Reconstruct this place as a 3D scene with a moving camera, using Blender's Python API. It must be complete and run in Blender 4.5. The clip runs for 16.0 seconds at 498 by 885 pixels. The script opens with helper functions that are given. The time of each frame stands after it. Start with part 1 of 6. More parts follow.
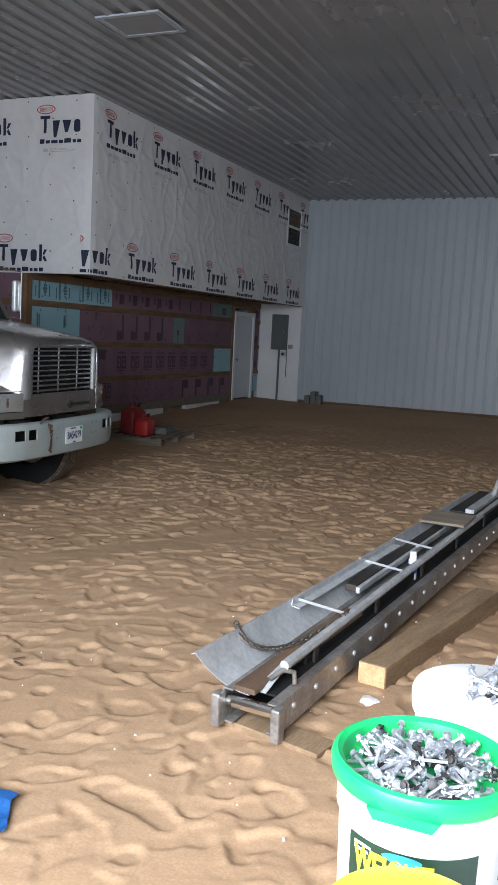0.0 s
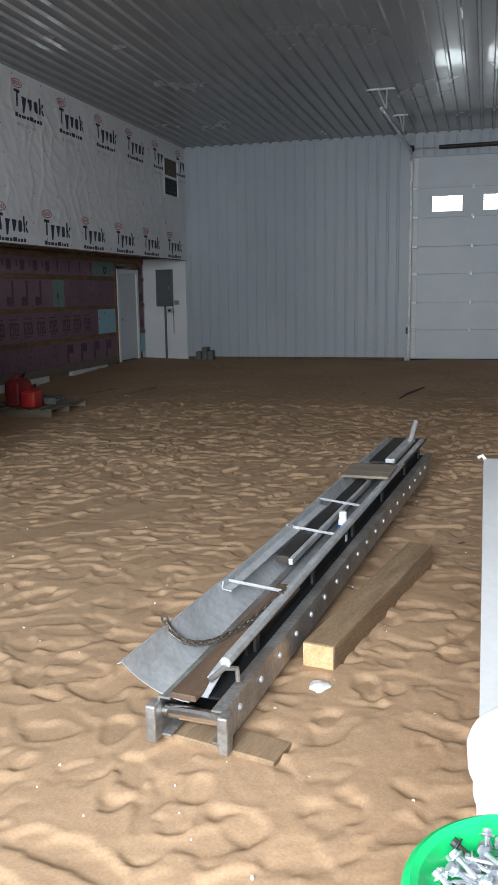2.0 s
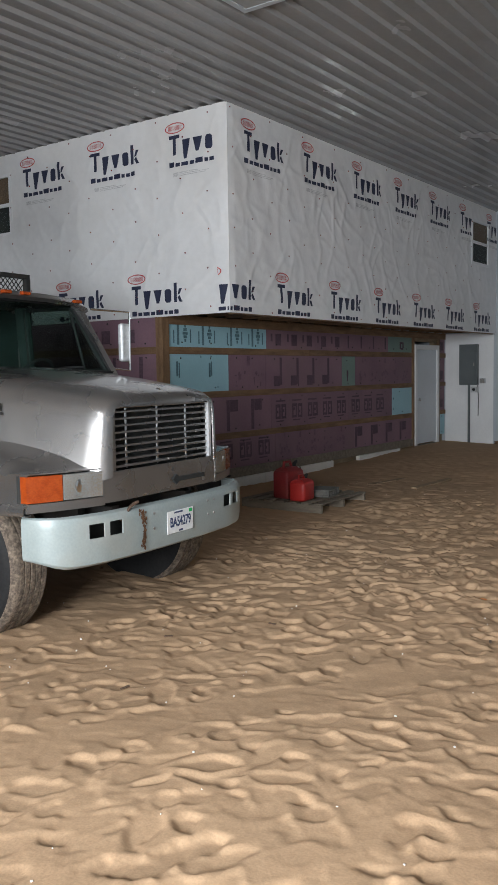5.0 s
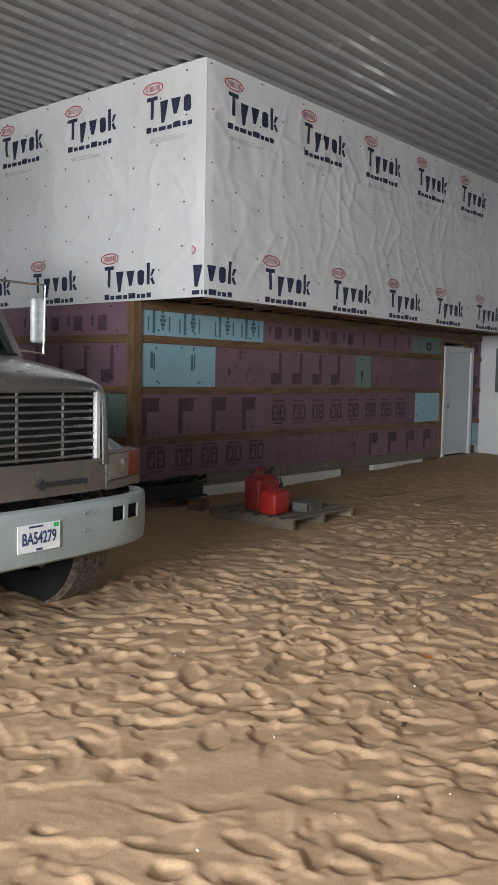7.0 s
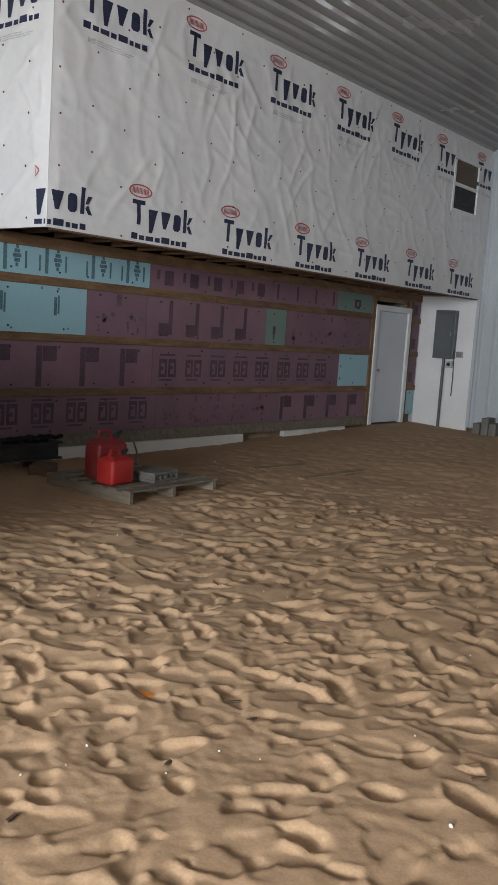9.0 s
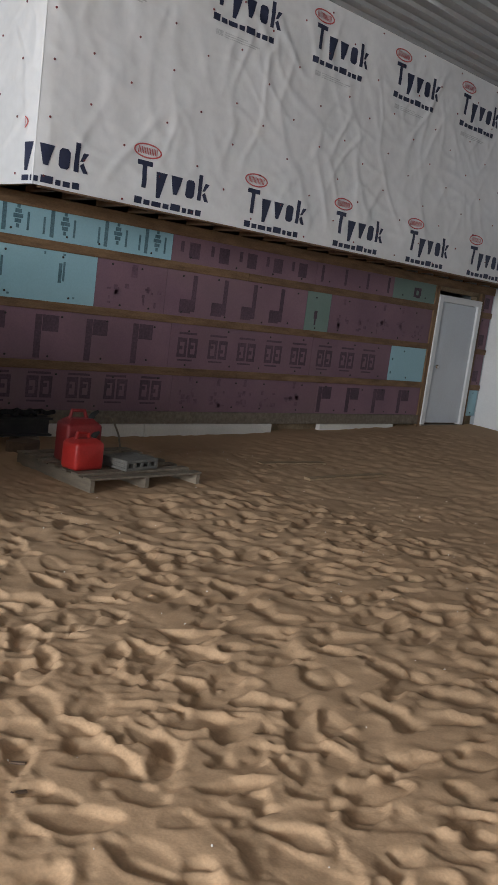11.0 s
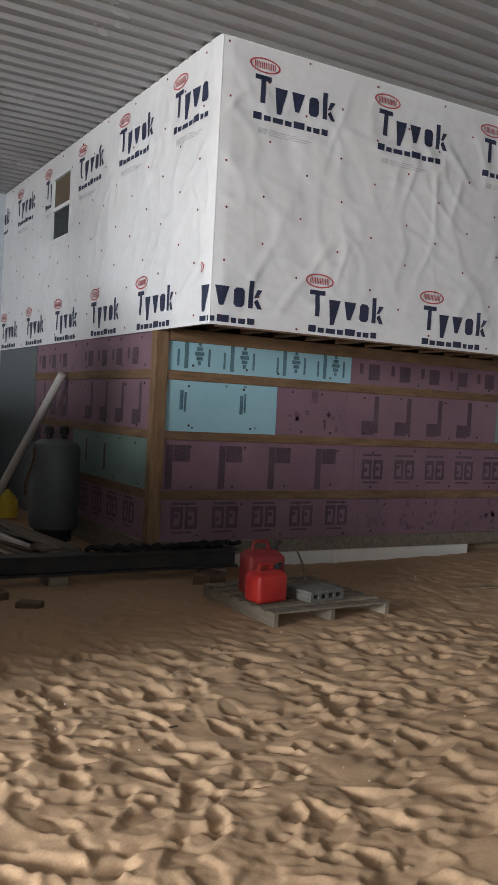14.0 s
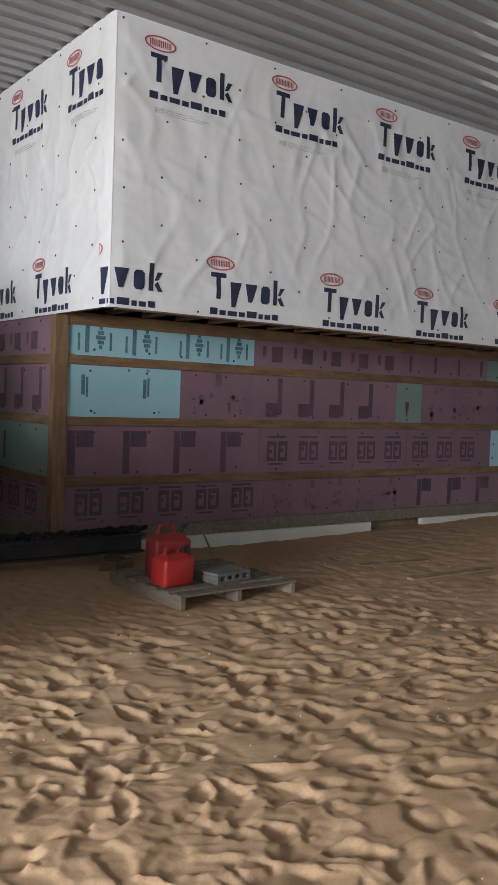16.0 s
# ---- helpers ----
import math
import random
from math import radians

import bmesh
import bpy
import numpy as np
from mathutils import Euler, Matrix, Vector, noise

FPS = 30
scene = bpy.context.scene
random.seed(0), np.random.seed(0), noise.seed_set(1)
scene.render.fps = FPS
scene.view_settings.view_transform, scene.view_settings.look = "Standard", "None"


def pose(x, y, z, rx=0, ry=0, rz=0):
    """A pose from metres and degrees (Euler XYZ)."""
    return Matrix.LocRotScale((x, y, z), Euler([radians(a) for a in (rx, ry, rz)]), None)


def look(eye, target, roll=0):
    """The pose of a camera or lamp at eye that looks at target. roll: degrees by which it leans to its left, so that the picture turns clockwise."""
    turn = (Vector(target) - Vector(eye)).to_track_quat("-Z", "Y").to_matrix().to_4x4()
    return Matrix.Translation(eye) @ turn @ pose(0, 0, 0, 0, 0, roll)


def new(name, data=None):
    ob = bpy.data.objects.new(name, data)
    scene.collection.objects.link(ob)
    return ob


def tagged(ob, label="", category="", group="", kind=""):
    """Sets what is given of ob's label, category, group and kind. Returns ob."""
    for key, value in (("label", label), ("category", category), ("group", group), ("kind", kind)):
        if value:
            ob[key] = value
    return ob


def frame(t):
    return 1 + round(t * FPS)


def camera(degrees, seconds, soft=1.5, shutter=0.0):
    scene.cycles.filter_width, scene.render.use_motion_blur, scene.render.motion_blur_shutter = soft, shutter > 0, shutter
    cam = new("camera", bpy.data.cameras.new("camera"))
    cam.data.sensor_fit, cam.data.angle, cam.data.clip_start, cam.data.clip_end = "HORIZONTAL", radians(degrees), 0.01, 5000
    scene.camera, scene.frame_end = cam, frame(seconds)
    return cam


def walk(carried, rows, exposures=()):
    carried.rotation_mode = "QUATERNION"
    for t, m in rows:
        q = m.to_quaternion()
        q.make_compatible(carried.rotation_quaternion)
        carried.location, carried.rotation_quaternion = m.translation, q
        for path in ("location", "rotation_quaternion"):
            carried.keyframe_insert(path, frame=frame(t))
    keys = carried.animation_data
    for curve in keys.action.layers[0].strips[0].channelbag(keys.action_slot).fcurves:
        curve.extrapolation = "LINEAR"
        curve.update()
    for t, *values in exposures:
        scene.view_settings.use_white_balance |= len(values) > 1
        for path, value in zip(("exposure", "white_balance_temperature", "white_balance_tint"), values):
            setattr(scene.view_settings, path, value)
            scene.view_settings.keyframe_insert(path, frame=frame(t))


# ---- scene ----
cam = camera(32.4, 16.0)
METRES, EYE, TILT, LEAN, TURN = 8.15, 1.63, 0.0, 0.0, 22.7
ROWS = [
    (0, 0, 0, 0, 0.37, -7.12, -2.93),
    (0.5, 0.004, 0.0018, -0.0006, -0.97, -7.7, -1.44),
    (1, 0.0044, 0.0066, -0.0009, -1.81, -8.05, -1.09),
    (1.5, -0.0044, 0.0306, -0.0044, -4.53, -8.95, -1.07),
    (2, -0.0102, 0.0621, -0.0038, -7.46, -9.88, 0.83),
    (2.5, -0.0069, 0.1108, -0.003, 1.1, -5.18, 3.81),
    (3, -0.0148, 0.1492, 0.0018, 7.49, -4.24, 2.6),
    (3.5, -0.0334, 0.1866, 0.0023, 9.25, -4.09, 1.71),
    (5.8, 0.0533, 0.3512, -0.0018, 19.998, -4.5236, -0.242),
    (6, 0.0593, 0.37, -0.0028, 22.58, -4.23, -0.83),
    (6.2, 0.0653, 0.3888, -0.0038, 23.5863, -4.5665, -1.418),
    (6.5, 0.0742, 0.4169, -0.0052, 21.52, -4.31, -2.3),
    (6.7, 0.0869, 0.4372, -0.0074, 19.2673, -4.5622, -1.836),
    (7, 0.1059, 0.4677, -0.0107, 17.46, -4.44, -1.14),
    (7.5, 0.141, 0.5162, -0.0063, 18.84, -3.95, -1.44),
    (8, 0.1642, 0.5696, -0.0085, 16.21, -5.99, -3.31),
    (8.2, 0.1735, 0.591, -0.0094, 15.0552, -7.3984, -4.058),
    (10.3, 0.2834, 0.756, -0.0127, 22.9563, -7.2384, -5.088),
    (10.5, 0.2884, 0.7697, -0.0107, 23.65, -7.93, -5.7),
    (11, 0.3009, 0.8039, -0.0057, 24.4, -8.91, -7.23),
    (11.3, 0.3057, 0.8225, -0.0043, 27.2882, -8.0372, -5.676),
    (11.5, 0.3089, 0.8349, -0.0033, 34.39, -7.81, -4.64),
    (12, 0.3111, 0.8564, -0.0007, 37.81, -6.88, -2.31),
    (12.5, 0.3061, 0.8512, 0.0013, 33.23, -7.02, -2.49),
    (12.8, 0.3021, 0.8438, 0.0021, 32.5854, -6.4046, -2.49),
    (13, 0.2995, 0.8389, 0.0027, 36.15, -5.79, -2.49),
    (13.2, 0.2989, 0.8367, 0.0027, 37.32, -4.3615, -2.742),
    (13.5, 0.2979, 0.8333, 0.0027, 38.92, -3.23, -3.12),
    (14, 0.3024, 0.8333, 0.0026, 37.24, -2.21, -3.06),
    (14.5, 0.3021, 0.8369, 0.0016, 34.95, -2.26, -2.81),
    (15, 0.3025, 0.8373, 0.0015, 33.06, -2.49, -2.66),
    (15.5, 0.3039, 0.8367, 0.0014, 31.82, -2.75, -2.33),
    (16, 0.3055, 0.8372, 0.001, 31.07, -2.96, -2.11),
]
walk(cam, [(t, pose(0, 0, EYE, TILT, LEAN, TURN) @ pose(METRES * x, METRES * y, METRES * z, 90 + pitch, roll, yaw)) for t, x, y, z, yaw, pitch, roll in ROWS],
     [(0.0, 0.57, 6150, 12), (0.5, 0.53, 6150, 12), (1.0, 0.30, 6150, 11), (2.0, 0.58, 6200, 9), (2.5, 0.95, 6250, 8), (3.0, 1.18, 6350, 10), (3.5, 1.14, 6400, 10), (6.0, 1.30, 6550, 11), (8.0, 1.54, 6650, 11), (11.0, 1.52, 6650, 12), (12.5, 1.60, 6650, 12), (13.4, 1.62, 6650, 12), (14.1, 1.76, 6650, 12), (16.0, 1.78, 6650, 12)])

# ---- world, daylight and lamps ----
world = bpy.data.worlds.new("daylight")
scene.world = world
world.use_nodes = True
wn = world.node_tree
sky = wn.nodes.new("ShaderNodeTexSky")
sky.sky_type = "NISHITA"
sky.sun_disc = False
sky.sun_elevation = radians(38)
sky.sun_rotation = radians(200)
sky.air_density, sky.dust_density, sky.ozone_density = 1.0, 4.0, 1.0
wn.links.new(sky.outputs[0], wn.nodes["Background"].inputs[0])
wn.nodes["Background"].inputs[1].default_value = 0.12

sun = new("sun", bpy.data.lights.new("sun", "SUN"))
sun.data.energy, sun.data.angle, sun.data.color = 0.8, radians(20), (1.0, 0.96, 0.9)
sun.matrix_world = look((0, 0, 30), (10, -19, 0))

# the big open doorway behind the camera: its sky light
doorway = new("doorway_daylight", bpy.data.lights.new("doorway_daylight", "AREA"))
doorway.data.shape, doorway.data.size, doorway.data.size_y = "RECTANGLE", 3.8, 2.8
doorway.data.energy, doorway.data.color = 660, (0.90, 0.955, 1.0)
doorway.matrix_world = look((-1.0, -2.35, 2.68), (-1.0, 6.0, 1.0))

# ---- materials ----
def nodes(name, rough=0.6, metal=0.0, spec=0.5):
    m = bpy.data.materials.new(name)
    m.use_nodes = True
    b = m.node_tree.nodes["Principled BSDF"]
    b.inputs["Roughness"].default_value = rough
    b.inputs["Metallic"].default_value = metal
    b.inputs["Specular IOR Level"].default_value = spec
    return m, m.node_tree, b


def surface(name, a, c, scale=8.0, rough=0.6, metal=0.0, bump=0.15, stretch=(1, 1, 1), fine=60.0, spread=0.12, vary=0.0, spec=0.5, depth=0.01, dirt=None, dirt_amount=0.0):
    """Two-scale mottled surface: colour from a to c at the large scale, grain and relief at the fine one."""
    m, t, b = nodes(name, rough, metal, spec)
    N, L = t.nodes.new, t.links.new
    co = N("ShaderNodeTexCoord")
    mp = N("ShaderNodeMapping")
    mp.inputs["Scale"].default_value = stretch
    L(co.outputs["Object"], mp.inputs[0])
    big, small = N("ShaderNodeTexNoise"), N("ShaderNodeTexNoise")
    big.inputs["Scale"].default_value, big.inputs["Detail"].default_value = scale, 5
    small.inputs["Scale"].default_value, small.inputs["Detail"].default_value = fine, 4
    L(mp.outputs[0], big.inputs["Vector"])
    L(mp.outputs[0], small.inputs["Vector"])
    ramp = N("ShaderNodeValToRGB")
    ramp.color_ramp.elements[0].position, ramp.color_ramp.elements[1].position = 0.32, 0.68
    ramp.color_ramp.elements[0].color, ramp.color_ramp.elements[1].color = (*a, 1), (*c, 1)
    L(big.outputs[0], ramp.inputs[0])
    hsv = N("ShaderNodeHueSaturation")
    grain = N("ShaderNodeMapRange")
    grain.inputs[1].default_value, grain.inputs[2].default_value = 0.3, 0.7
    grain.inputs[3].default_value, grain.inputs[4].default_value = 1 - spread, 1 + spread
    L(small.outputs[0], grain.inputs[0])
    value = grain.outputs[0]
    if vary:
        info, each, mul = N("ShaderNodeObjectInfo"), N("ShaderNodeMapRange"), N("ShaderNodeMath")
        each.inputs[3].default_value, each.inputs[4].default_value = 1 - vary, 1 + vary
        mul.operation = "MULTIPLY"
        L(info.outputs["Random"], each.inputs[0])
        L(each.outputs[0], mul.inputs[0])
        L(value, mul.inputs[1])
        value = mul.outputs[0]
    L(value, hsv.inputs["Value"])
    L(ramp.outputs[0], hsv.inputs["Color"])
    colour = hsv.outputs[0]
    if dirt:
        dn, dr, mix = N("ShaderNodeTexNoise"), N("ShaderNodeMapRange"), N("ShaderNodeMixRGB")
        dn.inputs["Scale"].default_value, dn.inputs["Detail"].default_value = scale * 0.6, 8
        dr.inputs[1].default_value, dr.inputs[2].default_value, dr.inputs[4].default_value = 0.5, 0.72, dirt_amount
        L(co.outputs["Object"], dn.inputs["Vector"])
        L(dn.outputs[0], dr.inputs[0])
        L(dr.outputs[0], mix.inputs[0])
        L(colour, mix.inputs[1])
        mix.inputs[2].default_value = (*dirt, 1)
        colour = mix.outputs[0]
    L(colour, b.inputs["Base Color"])
    rr = N("ShaderNodeMapRange")
    rr.inputs[3].default_value, rr.inputs[4].default_value = max(0.03, rough - 0.1), min(1, rough + 0.1)
    L(big.outputs[0], rr.inputs[0])
    L(rr.outputs[0], b.inputs["Roughness"])
    if bump:
        bp = N("ShaderNodeBump")
        bp.inputs["Strength"].default_value, bp.inputs["Distance"].default_value = bump, depth
        L(small.outputs[0], bp.inputs["Height"])
        L(bp.outputs[0], b.inputs["Normal"])
    return m


def glass(name, tint=(0.9, 0.95, 0.93)):
    m, t, b = nodes(name, 0.02)
    b.inputs["Base Color"].default_value = (*tint, 1)
    b.inputs["Transmission Weight"].default_value = 1.0
    b.inputs["IOR"].default_value = 1.02
    b.inputs["Coat Weight"].default_value, b.inputs["Coat Roughness"].default_value = 0.08, 0.02
    return m


M_SAND = surface("sand", (0.408, 0.270, 0.163), (0.482, 0.324, 0.200), 0.45, 0.95, 0, 0.22, fine=95, spread=0.11, spec=0.15, depth=0.004, dirt=(0.34, 0.24, 0.155), dirt_amount=0.45)
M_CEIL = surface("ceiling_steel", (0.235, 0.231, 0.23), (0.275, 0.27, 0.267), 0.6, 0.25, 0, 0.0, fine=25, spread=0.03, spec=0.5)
M_CEIL.node_tree.nodes["Principled BSDF"].inputs["Coat Weight"].default_value = 0.25
M_SIDING = surface("siding_steel", (0.42, 0.465, 0.505), (0.475, 0.52, 0.56), 0.5, 0.38, 0, 0.03, fine=30, spread=0.03, vary=0.02)
M_WRAP = surface("housewrap", (0.72, 0.72, 0.725), (0.78, 0.78, 0.785), 0.9, 0.42, 0, 0.18, fine=11, spread=0.03, depth=0.012, dirt=(0.64, 0.63, 0.61), dirt_amount=0.6)
M_INK = surface("navy_ink", (0.018, 0.024, 0.055), (0.03, 0.036, 0.075), 5, 0.55, 0, 0, fine=40)
M_REDINK = surface("red_ink", (0.42, 0.05, 0.06), (0.52, 0.10, 0.10), 5, 0.6, 0, 0, fine=40)
M_CAP = surface("fastener_cap", (0.12, 0.025, 0.03), (0.22, 0.04, 0.045), 5, 0.5, 0, 0, fine=40, vary=0.3)
M_GREYINK = surface("grey_ink", (0.50, 0.50, 0.51), (0.60, 0.60, 0.60), 5, 0.6, 0, 0, fine=60, spread=0.25)
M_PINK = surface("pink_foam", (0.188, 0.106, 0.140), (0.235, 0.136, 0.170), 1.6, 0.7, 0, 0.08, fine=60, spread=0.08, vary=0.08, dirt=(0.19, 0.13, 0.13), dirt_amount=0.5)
M_PINKPRINT = surface("foam_print", (0.065, 0.038, 0.055), (0.115, 0.068, 0.092), 3, 0.7, 0, 0, fine=40, spread=0.3)
M_BLUE = surface("blue_foam", (0.28, 0.49, 0.56), (0.33, 0.54, 0.61), 1.3, 0.6, 0, 0.06, fine=60, spread=0.04)
M_BLUEPRINT = surface("blue_foam_print", (0.05, 0.12, 0.15), (0.12, 0.22, 0.26), 6, 0.7, 0, 0, fine=50, spread=0.35)
M_GREEN = surface("green_foam", (0.14, 0.215, 0.19), (0.18, 0.255, 0.225), 1.3, 0.6, 0, 0.06, fine=60, spread=0.06)
M_LUMBER = surface("lumber", (0.125, 0.07, 0.035), (0.22, 0.13, 0.068), 3.0, 0.75, 0, 0.3, stretch=(6, 1, 6), fine=30, spread=0.2, vary=0.18, depth=0.004)
M_LUMBER_X = surface("lumber_x", (0.125, 0.07, 0.035), (0.22, 0.13, 0.068), 3.0, 0.75, 0, 0.3, stretch=(1, 6, 6), fine=30, spread=0.2, vary=0.18, depth=0.004)
M_LUMBER_Z = surface("lumber_z", (0.125, 0.07, 0.035), (0.22, 0.13, 0.068), 3.0, 0.75, 0, 0.3, stretch=(6, 6, 1), fine=30, spread=0.2, vary=0.18, depth=0.004)
M_BEAM = surface("treated_beam", (0.215, 0.142, 0.080), (0.33, 0.23, 0.135), 2.5, 0.8, 0, 0.35, stretch=(8, 1, 8), fine=24, spread=0.22, depth=0.004)
M_ENDGRAIN = surface("end_grain", (0.55, 0.33, 0.16), (0.68, 0.47, 0.26), 12, 0.8, 0, 0.3, fine=70, spread=0.2)
M_GREYWOOD = surface("grey_wood", (0.15, 0.122, 0.092), (0.24, 0.20, 0.152), 3, 0.85, 0, 0.4, stretch=(1, 8, 8), fine=30, spread=0.2, vary=0.15, depth=0.004)
M_BROWNWOOD = surface("wet_brown_wood", (0.09, 0.055, 0.035), (0.15, 0.095, 0.06), 3, 0.7, 0, 0.35, stretch=(8, 1, 8), fine=30, spread=0.2, depth=0.004)
M_WHITEFOAM = surface("white_board", (0.62, 0.60, 0.56), (0.74, 0.72, 0.68), 2, 0.7, 0, 0.1, fine=50, spread=0.08)
M_WHITE = surface("white_paint", (0.70, 0.71, 0.72), (0.78, 0.79, 0.80), 1.5, 0.45, 0, 0.03, fine=40, spread=0.03)
M_DOOR = surface("door_paint", (0.56, 0.59, 0.63), (0.62, 0.67, 0.72), 1.2, 0.42, 0, 0.03, fine=40, spread=0.03, vary=0.02)
M_DARKPANEL = surface("grey_enamel", (0.085, 0.10, 0.105), (0.11, 0.125, 0.13), 3, 0.45, 0, 0.03, fine=50, spread=0.06)
M_GALV = surface("galvanised", (0.44, 0.455, 0.47), (0.60, 0.615, 0.63), 9, 0.42, 0.30, 0.05, fine=45, spread=0.12, dirt=(0.30, 0.29, 0.27), dirt_amount=0.5)
M_STEEL = surface("worn_steel", (0.24, 0.235, 0.225), (0.40, 0.39, 0.375), 6, 0.45, 0.6, 0.15, fine=50, spread=0.2, dirt=(0.17, 0.11, 0.07), dirt_amount=0.6, depth=0.003)
M_BLACKSTEEL = surface("black_steel", (0.02, 0.02, 0.021), (0.04, 0.038, 0.036), 5, 0.55, 0.2, 0.12, fine=50, spread=0.2, dirt=(0.09, 0.055, 0.035), dirt_amount=0.4)
M_RUBBER = surface("rubber", (0.011, 0.011, 0.012), (0.019, 0.019, 0.019), 5, 0.7, 0, 0.15, fine=50, spread=0.2, spec=0.25)
M_TREAD = surface("dusty_tread", (0.075, 0.058, 0.045), (0.21, 0.165, 0.125), 30, 0.9, 0, 0.6, fine=60, spread=0.3, depth=0.006)
M_CHROME = surface("chrome", (0.75, 0.75, 0.75), (0.85, 0.85, 0.85), 4, 0.14, 1.0, 0.02, fine=40, spread=0.04)
M_ALLOY = surface("wheel_alloy", (0.66, 0.67, 0.69), (0.78, 0.79, 0.81), 8, 0.30, 0.85, 0.08, fine=50, spread=0.1, dirt=(0.35, 0.32, 0.28), dirt_amount=0.4)
M_SILVER = surface("silver_paint", (0.285, 0.278, 0.274), (0.32, 0.312, 0.307), 2, 0.28, 0.84, 0.01, fine=220, spread=0.05, dirt=(0.33, 0.30, 0.27), dirt_amount=0.25)
M_SILVER.node_tree.nodes["Principled BSDF"].inputs["Coat Weight"].default_value = 0.7
M_SILVER.node_tree.nodes["Principled BSDF"].inputs["Coat Roughness"].default_value = 0.06
M_BUMPER = surface("pale_bumper_paint", (0.30, 0.355, 0.355), (0.35, 0.405, 0.405), 4, 0.42, 0.1, 0.03, fine=60, spread=0.05, dirt=(0.40, 0.36, 0.30), dirt_amount=0.35)
M_RUST = surface("rust", (0.085, 0.038, 0.017), (0.18, 0.088, 0.042), 16, 0.9, 0, 0.4, fine=80, spread=0.3)
M_DARKRUST = surface("greasy_rust", (0.05, 0.03, 0.02), (0.10, 0.06, 0.04), 12, 0.7, 0, 0.3, fine=60, spread=0.3)
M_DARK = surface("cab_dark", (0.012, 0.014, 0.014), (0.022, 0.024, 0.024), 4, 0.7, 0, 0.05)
M_CABGREEN = surface("cab_lining", (0.028, 0.05, 0.043), (0.04, 0.066, 0.058), 3, 0.7, 0, 0.05, fine=50)
M_AMBER = surface("amber_lens", (0.27, 0.040, 0.007), (0.35, 0.060, 0.010), 20, 0.15, 0, 0.15, fine=120, spread=0.15)
M_LENS = surface("clear_lens", (0.55, 0.57, 0.555), (0.66, 0.68, 0.665), 9, 0.14, 0.8, 0.05, fine=90, spread=0.05)
M_PLATE = surface("plate_white", (0.72, 0.75, 0.76), (0.80, 0.82, 0.83), 6, 0.4, 0, 0, fine=40, spread=0.05)
M_PLATEBLUE = surface("plate_blue", (0.03, 0.05, 0.13), (0.045, 0.07, 0.16), 6, 0.5, 0, 0, fine=40)
M_CHAIN = surface("rusty_chain", (0.085, 0.070, 0.058), (0.16, 0.14, 0.12), 20, 0.5, 0.6, 0.1, fine=80, spread=0.25)
M_REDDULL = surface("dull_red_plastic", (0.20, 0.014, 0.016), (0.27, 0.022, 0.022), 4, 0.55, 0, 0.05, fine=60, spread=0.12, dirt=(0.20, 0.06, 0.05), dirt_amount=0.5)
M_PINKFAINT = surface("faint_foam_print", (0.125, 0.070, 0.098), (0.175, 0.10, 0.132), 4, 0.7, 0, 0, fine=30, spread=0.25)
M_REDCAN = surface("red_plastic", (0.36, 0.017, 0.015), (0.46, 0.03, 0.025), 4, 0.42, 0, 0.05, fine=60, spread=0.08, vary=0.12)
M_YELLOW = surface("yellow_plastic", (0.72, 0.55, 0.05), (0.80, 0.63, 0.08), 4, 0.4, 0, 0.03, fine=60, spread=0.05)
M_BUCKET = surface("white_plastic", (0.74, 0.75, 0.76), (0.80, 0.81, 0.82), 4, 0.4, 0, 0.03, fine=60, spread=0.03)
M_LID = surface("green_plastic", (0.012, 0.42, 0.11), (0.025, 0.50, 0.15), 4, 0.4, 0, 0.03, fine=60, spread=0.06)
M_LABEL = surface("dark_green_label", (0.008, 0.035, 0.022), (0.014, 0.05, 0.03), 5, 0.4, 0, 0.0, fine=60)
M_LABELYELLOW = surface("label_yellow", (0.75, 0.68, 0.04), (0.80, 0.73, 0.06), 5, 0.5, 0, 0)
M_LABELBLUE = surface("label_blue", (0.03, 0.30, 0.60), (0.05, 0.36, 0.66), 5, 0.5, 0, 0)
M_SCREW = surface("zinc_screw", (0.50, 0.53, 0.58), (0.66, 0.68, 0.72), 30, 0.32, 0.75, 0.05, fine=100, spread=0.2, vary=0.25)
M_BLUETARP = surface("blue_tarp", (0.015, 0.09, 0.30), (0.03, 0.14, 0.40), 8, 0.4, 0, 0.3, fine=90, spread=0.15)
M_CONCRETE = surface("grey_concrete", (0.12, 0.12, 0.11), (0.18, 0.175, 0.16), 5, 0.9, 0, 0.4, fine=60, spread=0.2)
M_PEBBLE = surface("pale_pebble", (0.50, 0.47, 0.43), (0.75, 0.73, 0.70), 30, 0.5, 0, 0.1, fine=90, spread=0.2)
M_DIRT = surface("outside_ground", (0.24, 0.19, 0.13), (0.33, 0.27, 0.19), 0.3, 0.95, 0, 0.3, fine=20, spread=0.2)
M_PLY = surface("raw_sheathing", (0.24, 0.17, 0.10), (0.33, 0.25, 0.16), 4, 0.85, 0, 0.2, fine=40, spread=0.2)
M_GLASS = glass("window_glass")
M_WSGLASS = glass("windscreen_glass", (0.36, 0.45, 0.42))
M_ORANGE = surface("orange_plastic", (0.75, 0.22, 0.03), (0.8, 0.28, 0.05), 5, 0.4)
M_SPRAYBLUE = surface("can_blue", (0.02, 0.08, 0.35), (0.04, 0.12, 0.42), 5, 0.3)


